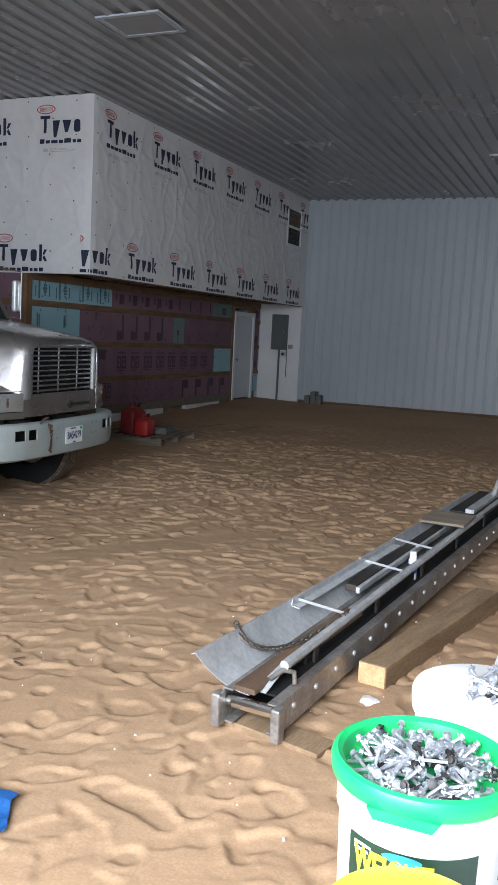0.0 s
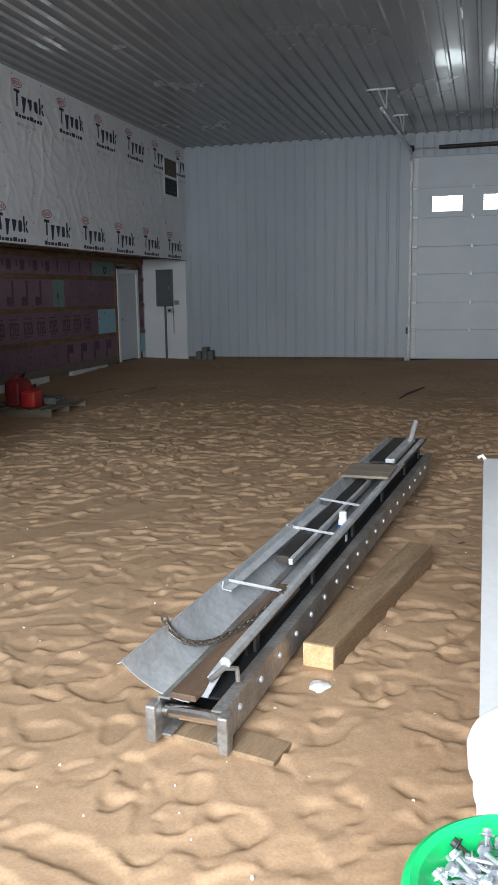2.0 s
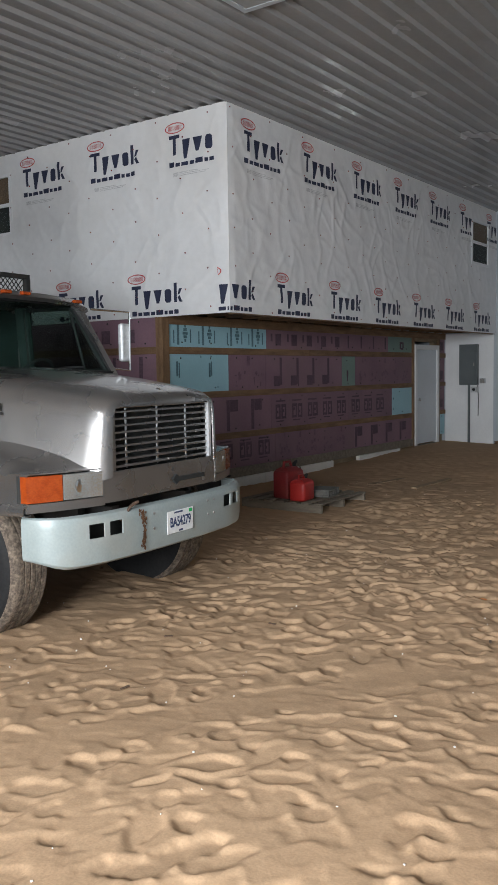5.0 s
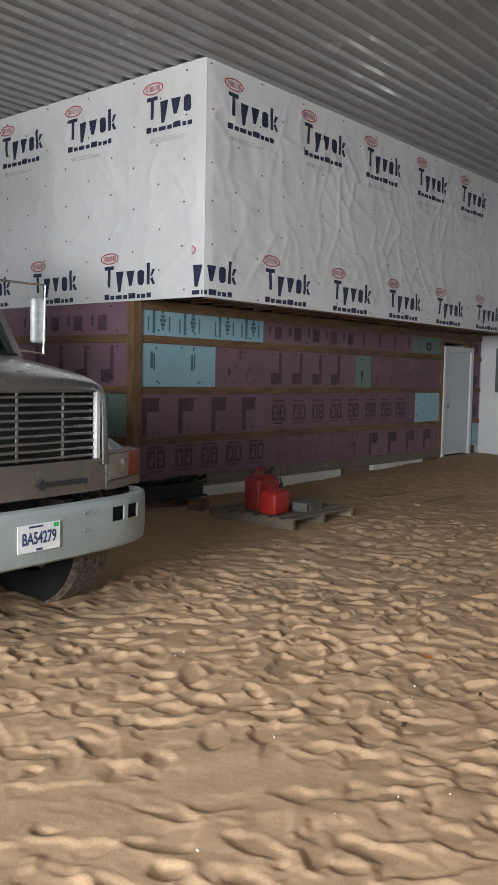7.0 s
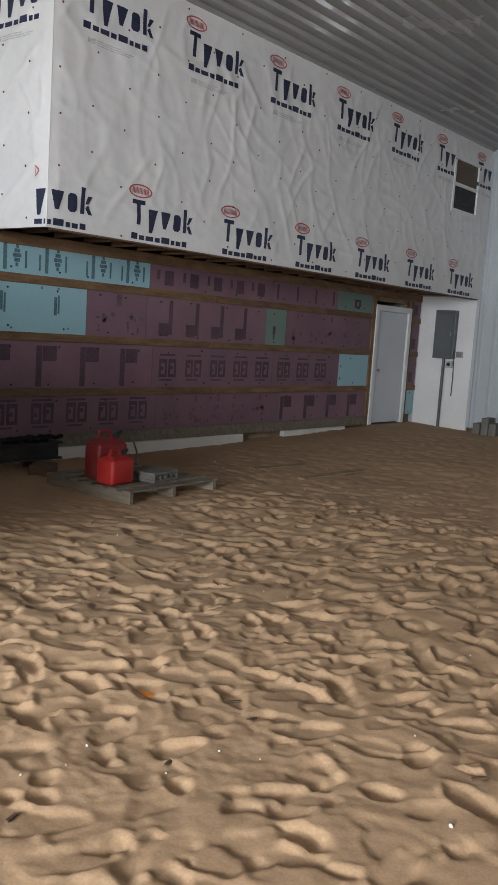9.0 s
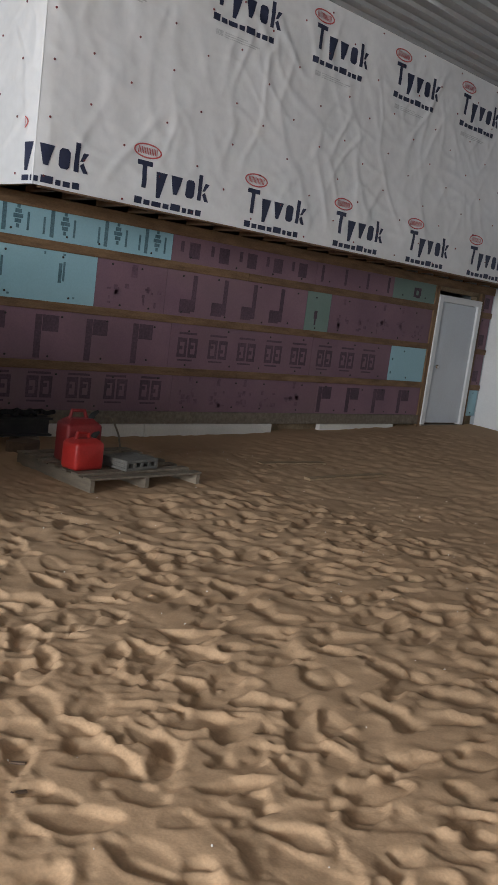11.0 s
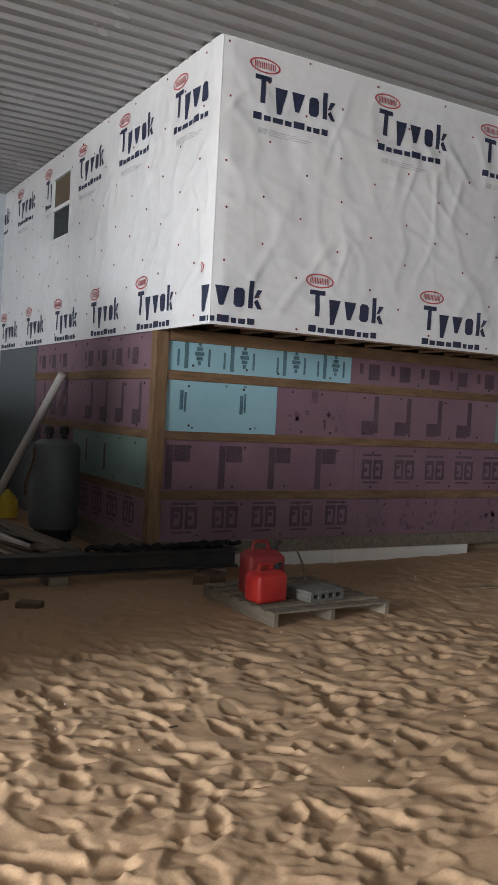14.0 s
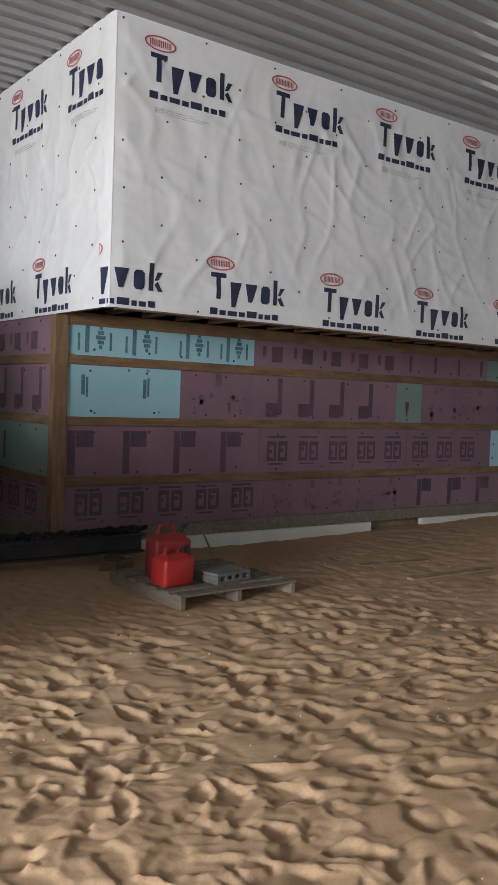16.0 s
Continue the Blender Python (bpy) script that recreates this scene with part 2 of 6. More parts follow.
# ---- mesh helpers ----
def part(name, bm, material, parent=None, label="", smooth=False):
    me = bpy.data.meshes.new(name)
    bmesh.ops.recalc_face_normals(bm, faces=bm.faces)
    bm.to_mesh(me)
    bm.free()
    for m in (material if isinstance(material, (list, tuple)) else [material]):
        me.materials.append(m)
    if smooth:
        me.polygons.foreach_set("use_smooth", [True] * len(me.polygons))
        me.set_sharp_from_angle(angle=radians(38))
    ob = new(name, me)
    if parent is not None:
        ob.parent = parent
    if label:
        ob["label"] = label
    return ob


def thing(name, label, category, m=None, group="", kind=""):
    ob = new(name)
    ob.empty_display_size = 0.1
    if m is not None:
        ob.matrix_world = m
    return tagged(ob, label, category, group, kind)


def box(x0, y0, z0, x1, y1, z1, bevel=0.0, seg=2, bm=None):
    bm = bm or bmesh.new()
    vs = [bm.verts.new(p) for p in ((x0, y0, z0), (x1, y0, z0), (x1, y1, z0), (x0, y1, z0), (x0, y0, z1), (x1, y0, z1), (x1, y1, z1), (x0, y1, z1))]
    fs = [bm.faces.new([vs[i] for i in f]) for f in ((0, 3, 2, 1), (4, 5, 6, 7), (0, 1, 5, 4), (1, 2, 6, 5), (2, 3, 7, 6), (3, 0, 4, 7))]
    if bevel:
        es = list({e for f in fs for e in f.edges})
        bmesh.ops.bevel(bm, geom=es, offset=bevel, segments=seg, affect="EDGES", profile=0.5)
    return bm


def tube(points, r, seg=10, bm=None, caps=True, radii=None):
    """A round bar along points."""
    bm = bm or bmesh.new()
    pts = [Vector(p) for p in points]
    rings = []
    for i, p in enumerate(pts):
        d = (pts[min(i + 1, len(pts) - 1)] - pts[max(i - 1, 0)]).normalized()
        u = d.orthogonal().normalized() if i == 0 else (u - d * u.dot(d)).normalized()
        w = d.cross(u)
        rr = radii[i] if radii else r
        rings.append([bm.verts.new(p + (u * math.cos(a) + w * math.sin(a)) * rr) for a in (2 * math.pi * k / seg for k in range(seg))])
    for a, b in zip(rings, rings[1:]):
        for k in range(seg):
            bm.faces.new((a[k], a[(k + 1) % seg], b[(k + 1) % seg], b[k]))
    if caps:
        bm.faces.new(rings[0][::-1])
        bm.faces.new(rings[-1])
    return bm


def lathe(profile, seg=32, axis="z", centre=(0, 0, 0), bm=None, caps=True):
    """A turned body from (radius, height) pairs."""
    bm = bm or bmesh.new()
    c = Vector(centre)
    rings = []
    for r, h in profile:
        ring = []
        for k in range(seg):
            a = 2 * math.pi * k / seg
            p = (r * math.cos(a), r * math.sin(a), h)
            p = p if axis == "z" else (p[0], p[2], p[1]) if axis == "y" else (p[2], p[0], p[1])
            ring.append(bm.verts.new(c + Vector(p)))
        rings.append(ring)
    for a, b in zip(rings, rings[1:]):
        for k in range(seg):
            bm.faces.new((a[k], a[(k + 1) % seg], b[(k + 1) % seg], b[k]))
    if caps and profile[0][0] > 1e-4:
        bm.faces.new(rings[0][::-1])
    if caps and profile[-1][0] > 1e-4:
        bm.faces.new(rings[-1])
    bmesh.ops.remove_doubles(bm, verts=bm.verts, dist=1e-5)
    return bm


def loft(sections, bm=None, closed=False, caps=False):
    """Skin between open or closed rows of points with equal counts."""
    bm = bm or bmesh.new()
    rows = [[bm.verts.new(p) for p in s] for s in sections]
    for a, b in zip(rows, rows[1:]):
        n = len(a)
        for k in range(n if closed else n - 1):
            bm.faces.new((a[k], a[(k + 1) % n], b[(k + 1) % n], b[k]))
    if caps:
        bm.faces.new(rows[0][::-1])
        bm.faces.new(rows[-1])
    return bm


def prism(poly, lo, hi, axis="y", bm=None):
    """A flat outline given a thickness from lo to hi along an axis."""
    bm = bm or bmesh.new()
    put = {"y": lambda a, b, c: (a, c, b), "x": lambda a, b, c: (c, a, b), "z": lambda a, b, c: (a, b, c)}[axis]
    A = [bm.verts.new(put(a, b, lo)) for a, b in poly]
    B = [bm.verts.new(put(a, b, hi)) for a, b in poly]
    n = len(poly)
    bm.faces.new(A[::-1])
    bm.faces.new(B)
    for k in range(n):
        bm.faces.new((A[k], A[(k + 1) % n], B[(k + 1) % n], B[k]))
    return bm


def solidify(bm, d):
    bmesh.ops.recalc_face_normals(bm, faces=bm.faces)
    bmesh.ops.solidify(bm, geom=bm.faces[:], thickness=d)
    return bm


# ---- the building ----
FAR, LEFT, RIGHT, FRONT = 19.96, -14.45, 4.6, -2.2
CEIL = 4.935
FACE, WALL, CORNER = -7.096, -8.205, 10.67
BOXLOW = 2.396


def rib_profile(a, b, pitch=0.2286, height=0.013, half=0.034):
    """Points (along, out) of ribbed steel between a and b: one bold rib per pitch."""
    pts = [(a, 0.0)]
    k = 0
    while a + (k + 0.5) * pitch + half < b:
        c = a + (k + 0.5) * pitch
        pts += [(c - half, 0), (c - half * 0.45, height), (c + half * 0.45, height), (c + half, 0)]
        k += 1
    pts.append((b, 0.0))
    return pts


def ribbed(name, prof, lo, hi, place, material, parent=None, label=""):
    bm = loft([[place(a, o, lo) for a, o in prof], [place(a, o, hi) for a, o in prof]])
    return part(name, bm, material, parent, label)


# ceiling: one ribbed sheet, ribs along y, with a backing slab above it
CEIL_RIBS = rib_profile(-63.5 * 0.2286, RIGHT, height=0.042, half=0.033)
bm = loft([[(a, FRONT, CEIL - o) for a, o in CEIL_RIBS], [(a, FAR, CEIL - o) for a, o in CEIL_RIBS]])
box(LEFT - 0.2, FRONT - 0.2, CEIL + 0.02, RIGHT + 0.2, FAR + 0.2, CEIL + 0.16, bm=bm)
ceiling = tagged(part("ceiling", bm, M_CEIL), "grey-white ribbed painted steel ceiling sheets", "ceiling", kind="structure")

DOOR_L, DOOR_R, DOOR_TOP = -1.88, 1.89, 4.43


def siding(parent, a0, a1, lo, hi, place):
    """Vertical steel panels 0.914 m wide, each a piece."""
    a = a0
    while a < a1 - 0.02:
        b = min(a + 0.9144, a1)
        ribbed("siding_panel", rib_profile(a, b), lo, hi, place, M_SIDING, parent)
        a = b


wall_far = tagged(part("wall_far", box(LEFT, FAR, -0.3, DOOR_L, FAR + 0.15, CEIL + 0.02), M_SIDING), "far wall clad in pale blue-grey vertical ribbed steel", "wall", kind="structure")
part("wall_core", box(DOOR_R, FAR, -0.3, RIGHT, FAR + 0.15, CEIL + 0.02), M_SIDING, wall_far)
part("wall_header", box(DOOR_L, FAR, DOOR_TOP, DOOR_R, FAR + 0.15, CEIL + 0.02), M_SIDING, wall_far)
on_far = lambda a, o, h: (a, FAR - 0.006 - o, h)
siding(wall_far, FACE, DOOR_L - 0.10, 0.02, CEIL - 0.02, on_far)
siding(wall_far, DOOR_R + 0.10, RIGHT, 0.02, CEIL - 0.02, on_far)
ribbed("header_panel", rib_profile(DOOR_L - 0.10, DOOR_R + 0.10), DOOR_TOP + 0.03, CEIL - 0.02, on_far, M_SIDING, wall_far)
part("base_trim", box(FACE, FAR - 0.035, 0.02, DOOR_L - 0.12, FAR - 0.03, 0.13), M_LUMBER_X, wall_far, "dirty treated lumber skirt at the sand")
part("white_board", box(WALL, FAR - 0.02, 0.05, FACE, FAR - 0.001, BOXLOW + 0.02), M_WHITE, wall_far, "white painted flat board under the overhang")
part("corner_trim", box(FACE - 0.03, FAR - 0.035, 0.05, FACE + 0.03, FAR - 0.02, CEIL - 0.03), M_SIDING, wall_far)
part("top_trim", box(FACE, FAR - 0.04, CEIL - 0.075, RIGHT, FAR - 0.03, CEIL - 0.034), M_SIDING, wall_far)

wall_left = tagged(part("wall_left", box(LEFT - 0.15, FRONT, -0.3, LEFT, FAR + 0.15, CEIL + 0.02), M_SIDING), "left wall clad in pale ribbed steel", "wall", kind="structure")
siding(wall_left, FRONT, CORNER, 0.02, CEIL - 0.02, lambda a, o, h: (LEFT + 0.006 + o, a, h))
wall_right = tagged(part("wall_right", box(RIGHT, FRONT, -0.3, RIGHT + 0.15, FAR + 0.15, CEIL + 0.02), M_SIDING), "right wall clad in pale ribbed steel", "wall", kind="structure")
siding(wall_right, FRONT, FAR - 0.05, 0.02, CEIL - 0.02, lambda a, o, h: (RIGHT - 0.006 - o, a, h))
GATE_L, GATE_R, GATE_TOP = -2.95, 0.95, 4.25
wall_front = tagged(part("wall_front", box(LEFT - 0.15, FRONT - 0.15, -0.3, GATE_L, FRONT, CEIL + 0.02), M_SIDING), "front wall of pale steel with a wide open doorway", "wall", kind="structure")
part("wall_core", box(GATE_R, FRONT - 0.15, -0.3, RIGHT + 0.15, FRONT, CEIL + 0.02), M_SIDING, wall_front)
part("wall_header", box(GATE_L, FRONT - 0.15, GATE_TOP, GATE_R, FRONT, CEIL + 0.02), M_SIDING, wall_front)

ground = tagged(part("ground", box(-400, -400, -0.9, 400, 400, -0.32), M_DIRT), "bare earth ground outside the shed", "ground", kind="structure")
yard = tagged(part("yard", box(-60, -60, -0.3, 60, FRONT - 0.05, -0.03), M_DIRT), "bare sandy yard in front of the doorway", "ground", kind="structure")


m, t, b = nodes("overcast_sky", 1.0)
b.inputs["Base Color"].default_value = (0.8, 0.85, 0.9, 1)
b.inputs["Emission Color"].default_value = (0.93, 0.97, 1.0, 1)
b.inputs["Emission Strength"].default_value = 3.5
M_SKY = m
backdrop = tagged(part("backdrop", box(-9, FAR + 6, -0.3, 10, FAR + 6.05, 9), M_SKY), "bright overcast sky beyond the far door", "backdrop", kind="structure")

# ---- overhead door in the far wall ----
door_1 = tagged(thing("door_1", "white sectional overhead door, closed, with small daylit windows", "overhead door"), kind="structure")
ROWZ = [0.10, 0.74, 1.34, 1.955, 2.545, 3.165, 3.775, 4.43]
for i, (z0, z1) in enumerate(zip(ROWZ, ROWZ[1:])):
    if i != 5:
        part("door_panel", box(DOOR_L, FAR + 0.03, z0 + 0.0003, DOOR_R, FAR + 0.08, z1 - 0.0003, 0.008, 1), M_DOOR, door_1)
part("bottom_seal", box(DOOR_L, FAR + 0.025, 0.0, DOOR_R, FAR + 0.085, 0.0995), M_RUBBER, door_1, "black rubber seal along the sand")
# the row with windows: built round its openings
wins = [(-1.455 + 1.075 * k, -0.825 + 1.075 * k) for k in range(3)]
z0, z1, wz0, wz1 = ROWZ[5], ROWZ[6], 3.285, 3.605
bm = box(DOOR_L, FAR + 0.03, z0 + 0.0003, DOOR_R, FAR + 0.08, wz0)
box(DOOR_L, FAR + 0.03, wz1, DOOR_R, FAR + 0.08, z1 - 0.0003, bm=bm)
edges = [DOOR_L] + [v for w in wins for v in w] + [DOOR_R]
for a, b in zip(edges[::2], edges[1::2]):
    box(a, FAR + 0.03, wz0, b, FAR + 0.08, wz1, bm=bm)
window_panel = part("door_panel", bm, M_DOOR, door_1)
for a, b in wins:
    bm = box(a - 0.03, FAR + 0.02, wz0 - 0.03, b + 0.03, FAR + 0.03, wz0)
    box(a - 0.03, FAR + 0.02, wz1, b + 0.03, FAR + 0.03, wz1 + 0.03, bm=bm)
    box(a - 0.03, FAR + 0.02, wz0, a, FAR + 0.03, wz1, bm=bm)
    box(b, FAR + 0.02, wz0, b + 0.03, FAR + 0.03, wz1, bm=bm)
    part("window_frame", bm, M_DOOR, window_panel)
    pane = part("pane", box(a, FAR + 0.05, wz0, b, FAR + 0.056, wz1), M_GLASS, window_panel)
    pane.visible_shadow = False
for z in ROWZ[1:-1]:
    for x in (-0.6, 0.65):
        part("hinge", box(x - 0.03, FAR + 0.012, z - 0.045, x + 0.03, FAR + 0.028, z + 0.045, 0.004, 1), M_GALV, door_1)
    part("edge_hinge", box(DOOR_L + 0.01, FAR - 0.03, z - 0.03, DOOR_L + 0.13, FAR + 0.028, z + 0.03, 0.004, 1), M_GALV, door_1)
for a, b in zip(ROWZ, ROWZ[1:]):
    part("end_stile", box(DOOR_L + 0.03, FAR + 0.008, a + 0.03, DOOR_L + 0.12, FAR + 0.029, b - 0.03, 0.003, 1), M_WHITE, door_1)
bm = box(DOOR_L - 0.045, FAR - 0.10, 0.08, DOOR_L - 0.035, FAR - 0.03, DOOR_TOP - 0.05)
box(DOOR_L - 0.045, FAR - 0.11, 0.08, DOOR_L + 0.005, FAR - 0.10, DOOR_TOP - 0.05, bm=bm)
part("vertical_track", bm, M_STEEL, door_1, "galvanised steel roller track")
track = [(DOOR_L - 0.02, FAR - 0.08, DOOR_TOP - 0.1), (DOOR_L - 0.02, FAR - 0.12, DOOR_TOP + 0.04), (DOOR_L - 0.03, FAR - 0.3, DOOR_TOP + 0.12), (DOOR_L - 0.10, 17.0, DOOR_TOP + 0.14), (DOOR_L - 0.16, 15.4, DOOR_TOP + 0.15)]
part("horizontal_track", tube(track, 0.030, 6), M_GALV, door_1, "galvanised steel ceiling track")
for x, y, w in ((DOOR_L - 0.18, 15.45, 0.24), (DOOR_L - 0.06, 17.7, 0.14)):
    bm = box(x - w, y - 0.02, CEIL - 0.060, x + w, y + 0.02, CEIL - 0.032)
    tube([(x + w * 0.45, y, CEIL - 0.05), (x + w * 0.40, y, DOOR_TOP + 0.15)], 0.015, 6, bm=bm)
    tube([(x - w * 0.15, y, CEIL - 0.05), (x + w * 0.35, y, DOOR_TOP + 0.17)], 0.015, 6, bm=bm)
    part("track_hanger", bm, M_GALV, door_1, "perforated angle hanger")
part("torsion_shaft", tube([(DOOR_L - 0.05, FAR - 0.09, 4.60), (DOOR_R + 0.05, FAR - 0.09, 4.60)], 0.014, 8), M_GALV, door_1)
part("torsion_spring", tube([(DOOR_L + 0.55, FAR - 0.09, 4.60), (DOOR_R - 0.4, FAR - 0.09, 4.62)], 0.045, 12), M_BLACKSTEEL, door_1, "black torsion spring")
part("cable_drum", lathe([(0.05, -0.04), (0.075, -0.03), (0.055, 0.02), (0.08, 0.03), (0.03, 0.05)], 16, "x", (DOOR_L - 0.02, FAR - 0.09, 4.60)), M_BLACKSTEEL, door_1)
part("track_bracket", box(DOOR_L - 0.09, FAR - 0.10, 0.66, DOOR_L - 0.04, FAR - 0.03, 0.80, 0.006, 1), M_BLACKSTEEL, door_1)

# ---- upper room: wrapped box that overhangs ----
WRAP_TOP = CEIL - 0.034
WIN_SIDE = (18.56, 19.46, 3.73, 4.56)
WIN_FRONT = (-11.88, -11.09, 3.75, 4.61)


def wrinkle(u, v):
    """How far the loose wrap stands off its wall: broad sag with sharp creases running several ways."""
    wu = u + 0.10 * noise.noise(Vector((u * 1.3, v * 1.3, 5.0)))
    wv = v + 0.10 * noise.noise(Vector((u * 1.2, v * 1.4, 15.0)))
    sag = 0.006 * noise.noise(Vector((wu * 1.1, wv * 0.9, 3.1))) + 0.0035 * noise.noise(Vector((wu * 3.2, wv * 2.6, 31.9)))
    folds = 0.0
    for turn, across, seed, high in ((0.15, 2.7, 9.7, 0.006), (0.70, 3.1, 21.3, 0.009), (-0.60, 2.9, 57.1, 0.009), (1.25, 3.4, 73.9, 0.005)):
        c, s = math.cos(turn), math.sin(turn)
        n = noise.noise(Vector(((wu * c + wv * s) * across, (wv * c - wu * s) * across * 0.45, seed)))
        loose = max(0.0, 0.75 + 1.1 * noise.noise(Vector((u * 1.1, v * 1.3, seed + 40))))
        folds += high * min(1.0, loose) * max(0.0, 1 - 4.5 * abs(n))
    edge = min(1.0, max(0.0, (v - BOXLOW) * 3), max(0.0, (WRAP_TOP - v) * 3))
    return 0.010 + edge * (sag + folds)


side_at = lambda u, v, o=0.0: (FACE + wrinkle(u, v) * min(1.0, (u - CORNER) * 8 + 0.15) + o, u, v)
front_at = lambda u, v, o=0.0: (u, CORNER - 0.004 - wrinkle(u, v) * min(1.0, (FACE - u) * 8 + 0.15) - o, v)


def sheet(name, at, u0, u1, hole, parent=None):
    """A loose sheet on a wall with one opening."""
    def grid(lo, hi, stops):
        out = []
        cuts = [lo, *stops, hi]
        for a, b in zip(cuts, cuts[1:]):
            n = max(1, round((b - a) / 0.022))
            out += [a + (b - a) * k / n for k in range(n)]
        return out + [hi]
    us, vs = grid(u0, u1, hole[:2]), grid(BOXLOW - 0.01, WRAP_TOP, hole[2:])
    verts = [at(u, v) for v in vs for u in us]
    n, faces = len(us), []
    for j in range(len(vs) - 1):
        for i in range(n - 1):
            um, vm = (us[i] + us[i + 1]) / 2, (vs[j] + vs[j + 1]) / 2
            if not (hole[0] < um < hole[1] and hole[2] < vm < hole[3]):
                faces.append((j * n + i, j * n + i + 1, (j + 1) * n + i + 1, (j + 1) * n + i))
    me = bpy.data.meshes.new(name)
    me.from_pydata(verts, [], faces)
    me.materials.append(M_WRAP)
    me.polygons.foreach_set("use_smooth", [True] * len(me.polygons))
    ob = new(name, me)
    if parent is not None:
        ob.parent = parent
    return ob


wall_upper = tagged(thing("wall_upper", "upper room wrapped in white crinkled housewrap with navy and red print", "wall"), kind="structure")


def holed(x0, x1, z0, z1, hole, put):
    bm = bmesh.new()
    for a, b, c, d in ((x0, hole[0], z0, z1), (hole[1], x1, z0, z1), (hole[0], hole[1], z0, hole[2]), (hole[0], hole[1], hole[3], z1)):
        put(bm, a, b, c, d)
    return bm


part("sheathing", holed(CORNER + 0.1, FAR - 0.04, BOXLOW, CEIL - 0.033, WIN_SIDE, lambda bm, a, b, c, d: box(FACE - 0.1, a, c, FACE - 0.004, b, d, bm=bm)), M_PLY, wall_upper)
part("sheathing", holed(LEFT, FACE - 0.004, BOXLOW, CEIL - 0.033, WIN_FRONT, lambda bm, a, b, c, d: box(a, CORNER + 0.004, c, b, CORNER + 0.1, d, bm=bm)), M_PLY, wall_upper)
part("room_floor", box(LEFT, CORNER + 0.1, BOXLOW + 0.24, FACE - 0.1, FAR, BOXLOW + 0.27), M_PLY, wall_upper)
side_sheet = sheet("housewrap_sheet", side_at, CORNER, FAR - 0.04, WIN_SIDE, wall_upper)
front_sheet = sheet("housewrap_sheet", front_at, LEFT, FACE, WIN_FRONT, wall_upper)
part("corner_fold", tube([(FACE - 0.004, CORNER + 0.002, BOXLOW - 0.01), (FACE - 0.004, CORNER + 0.002, WRAP_TOP)], 0.0095, 10), M_WRAP, wall_upper, "", True)

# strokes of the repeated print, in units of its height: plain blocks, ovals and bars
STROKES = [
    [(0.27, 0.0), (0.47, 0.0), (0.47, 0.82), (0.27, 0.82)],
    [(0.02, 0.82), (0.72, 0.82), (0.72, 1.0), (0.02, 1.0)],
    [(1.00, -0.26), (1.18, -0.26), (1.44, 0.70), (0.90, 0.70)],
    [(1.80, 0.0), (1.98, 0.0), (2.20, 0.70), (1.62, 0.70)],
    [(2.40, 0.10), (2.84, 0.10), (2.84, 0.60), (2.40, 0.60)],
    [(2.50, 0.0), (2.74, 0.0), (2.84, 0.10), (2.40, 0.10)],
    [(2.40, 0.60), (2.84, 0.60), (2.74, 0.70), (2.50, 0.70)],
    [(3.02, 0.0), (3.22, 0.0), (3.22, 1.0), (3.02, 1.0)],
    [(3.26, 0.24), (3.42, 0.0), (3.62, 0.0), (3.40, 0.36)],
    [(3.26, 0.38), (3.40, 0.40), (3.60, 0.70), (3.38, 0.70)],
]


def patch(bm, at, quad, lift, index=0):
    """A quad laid on a loose sheet, divided so that it follows the folds."""
    a, b, c, d = [Vector((*q, 0)) for q in quad]
    n = max(1, math.ceil(max((b - a).length, (c - d).length) / 0.025))
    m = max(1, math.ceil(max((d - a).length, (c - b).length) / 0.025))
    rows = []
    for j in range(m + 1):
        t = j / m
        rows.append([bm.verts.new(at(*(a.lerp(b, s / n).lerp(d.lerp(c, s / n), t))[:2], lift)) for s in range(n + 1)])
    for p, q in zip(rows, rows[1:]):
        for k in range(n):
            bm.faces.new((p[k], p[k + 1], q[k + 1], q[k])).material_index = index


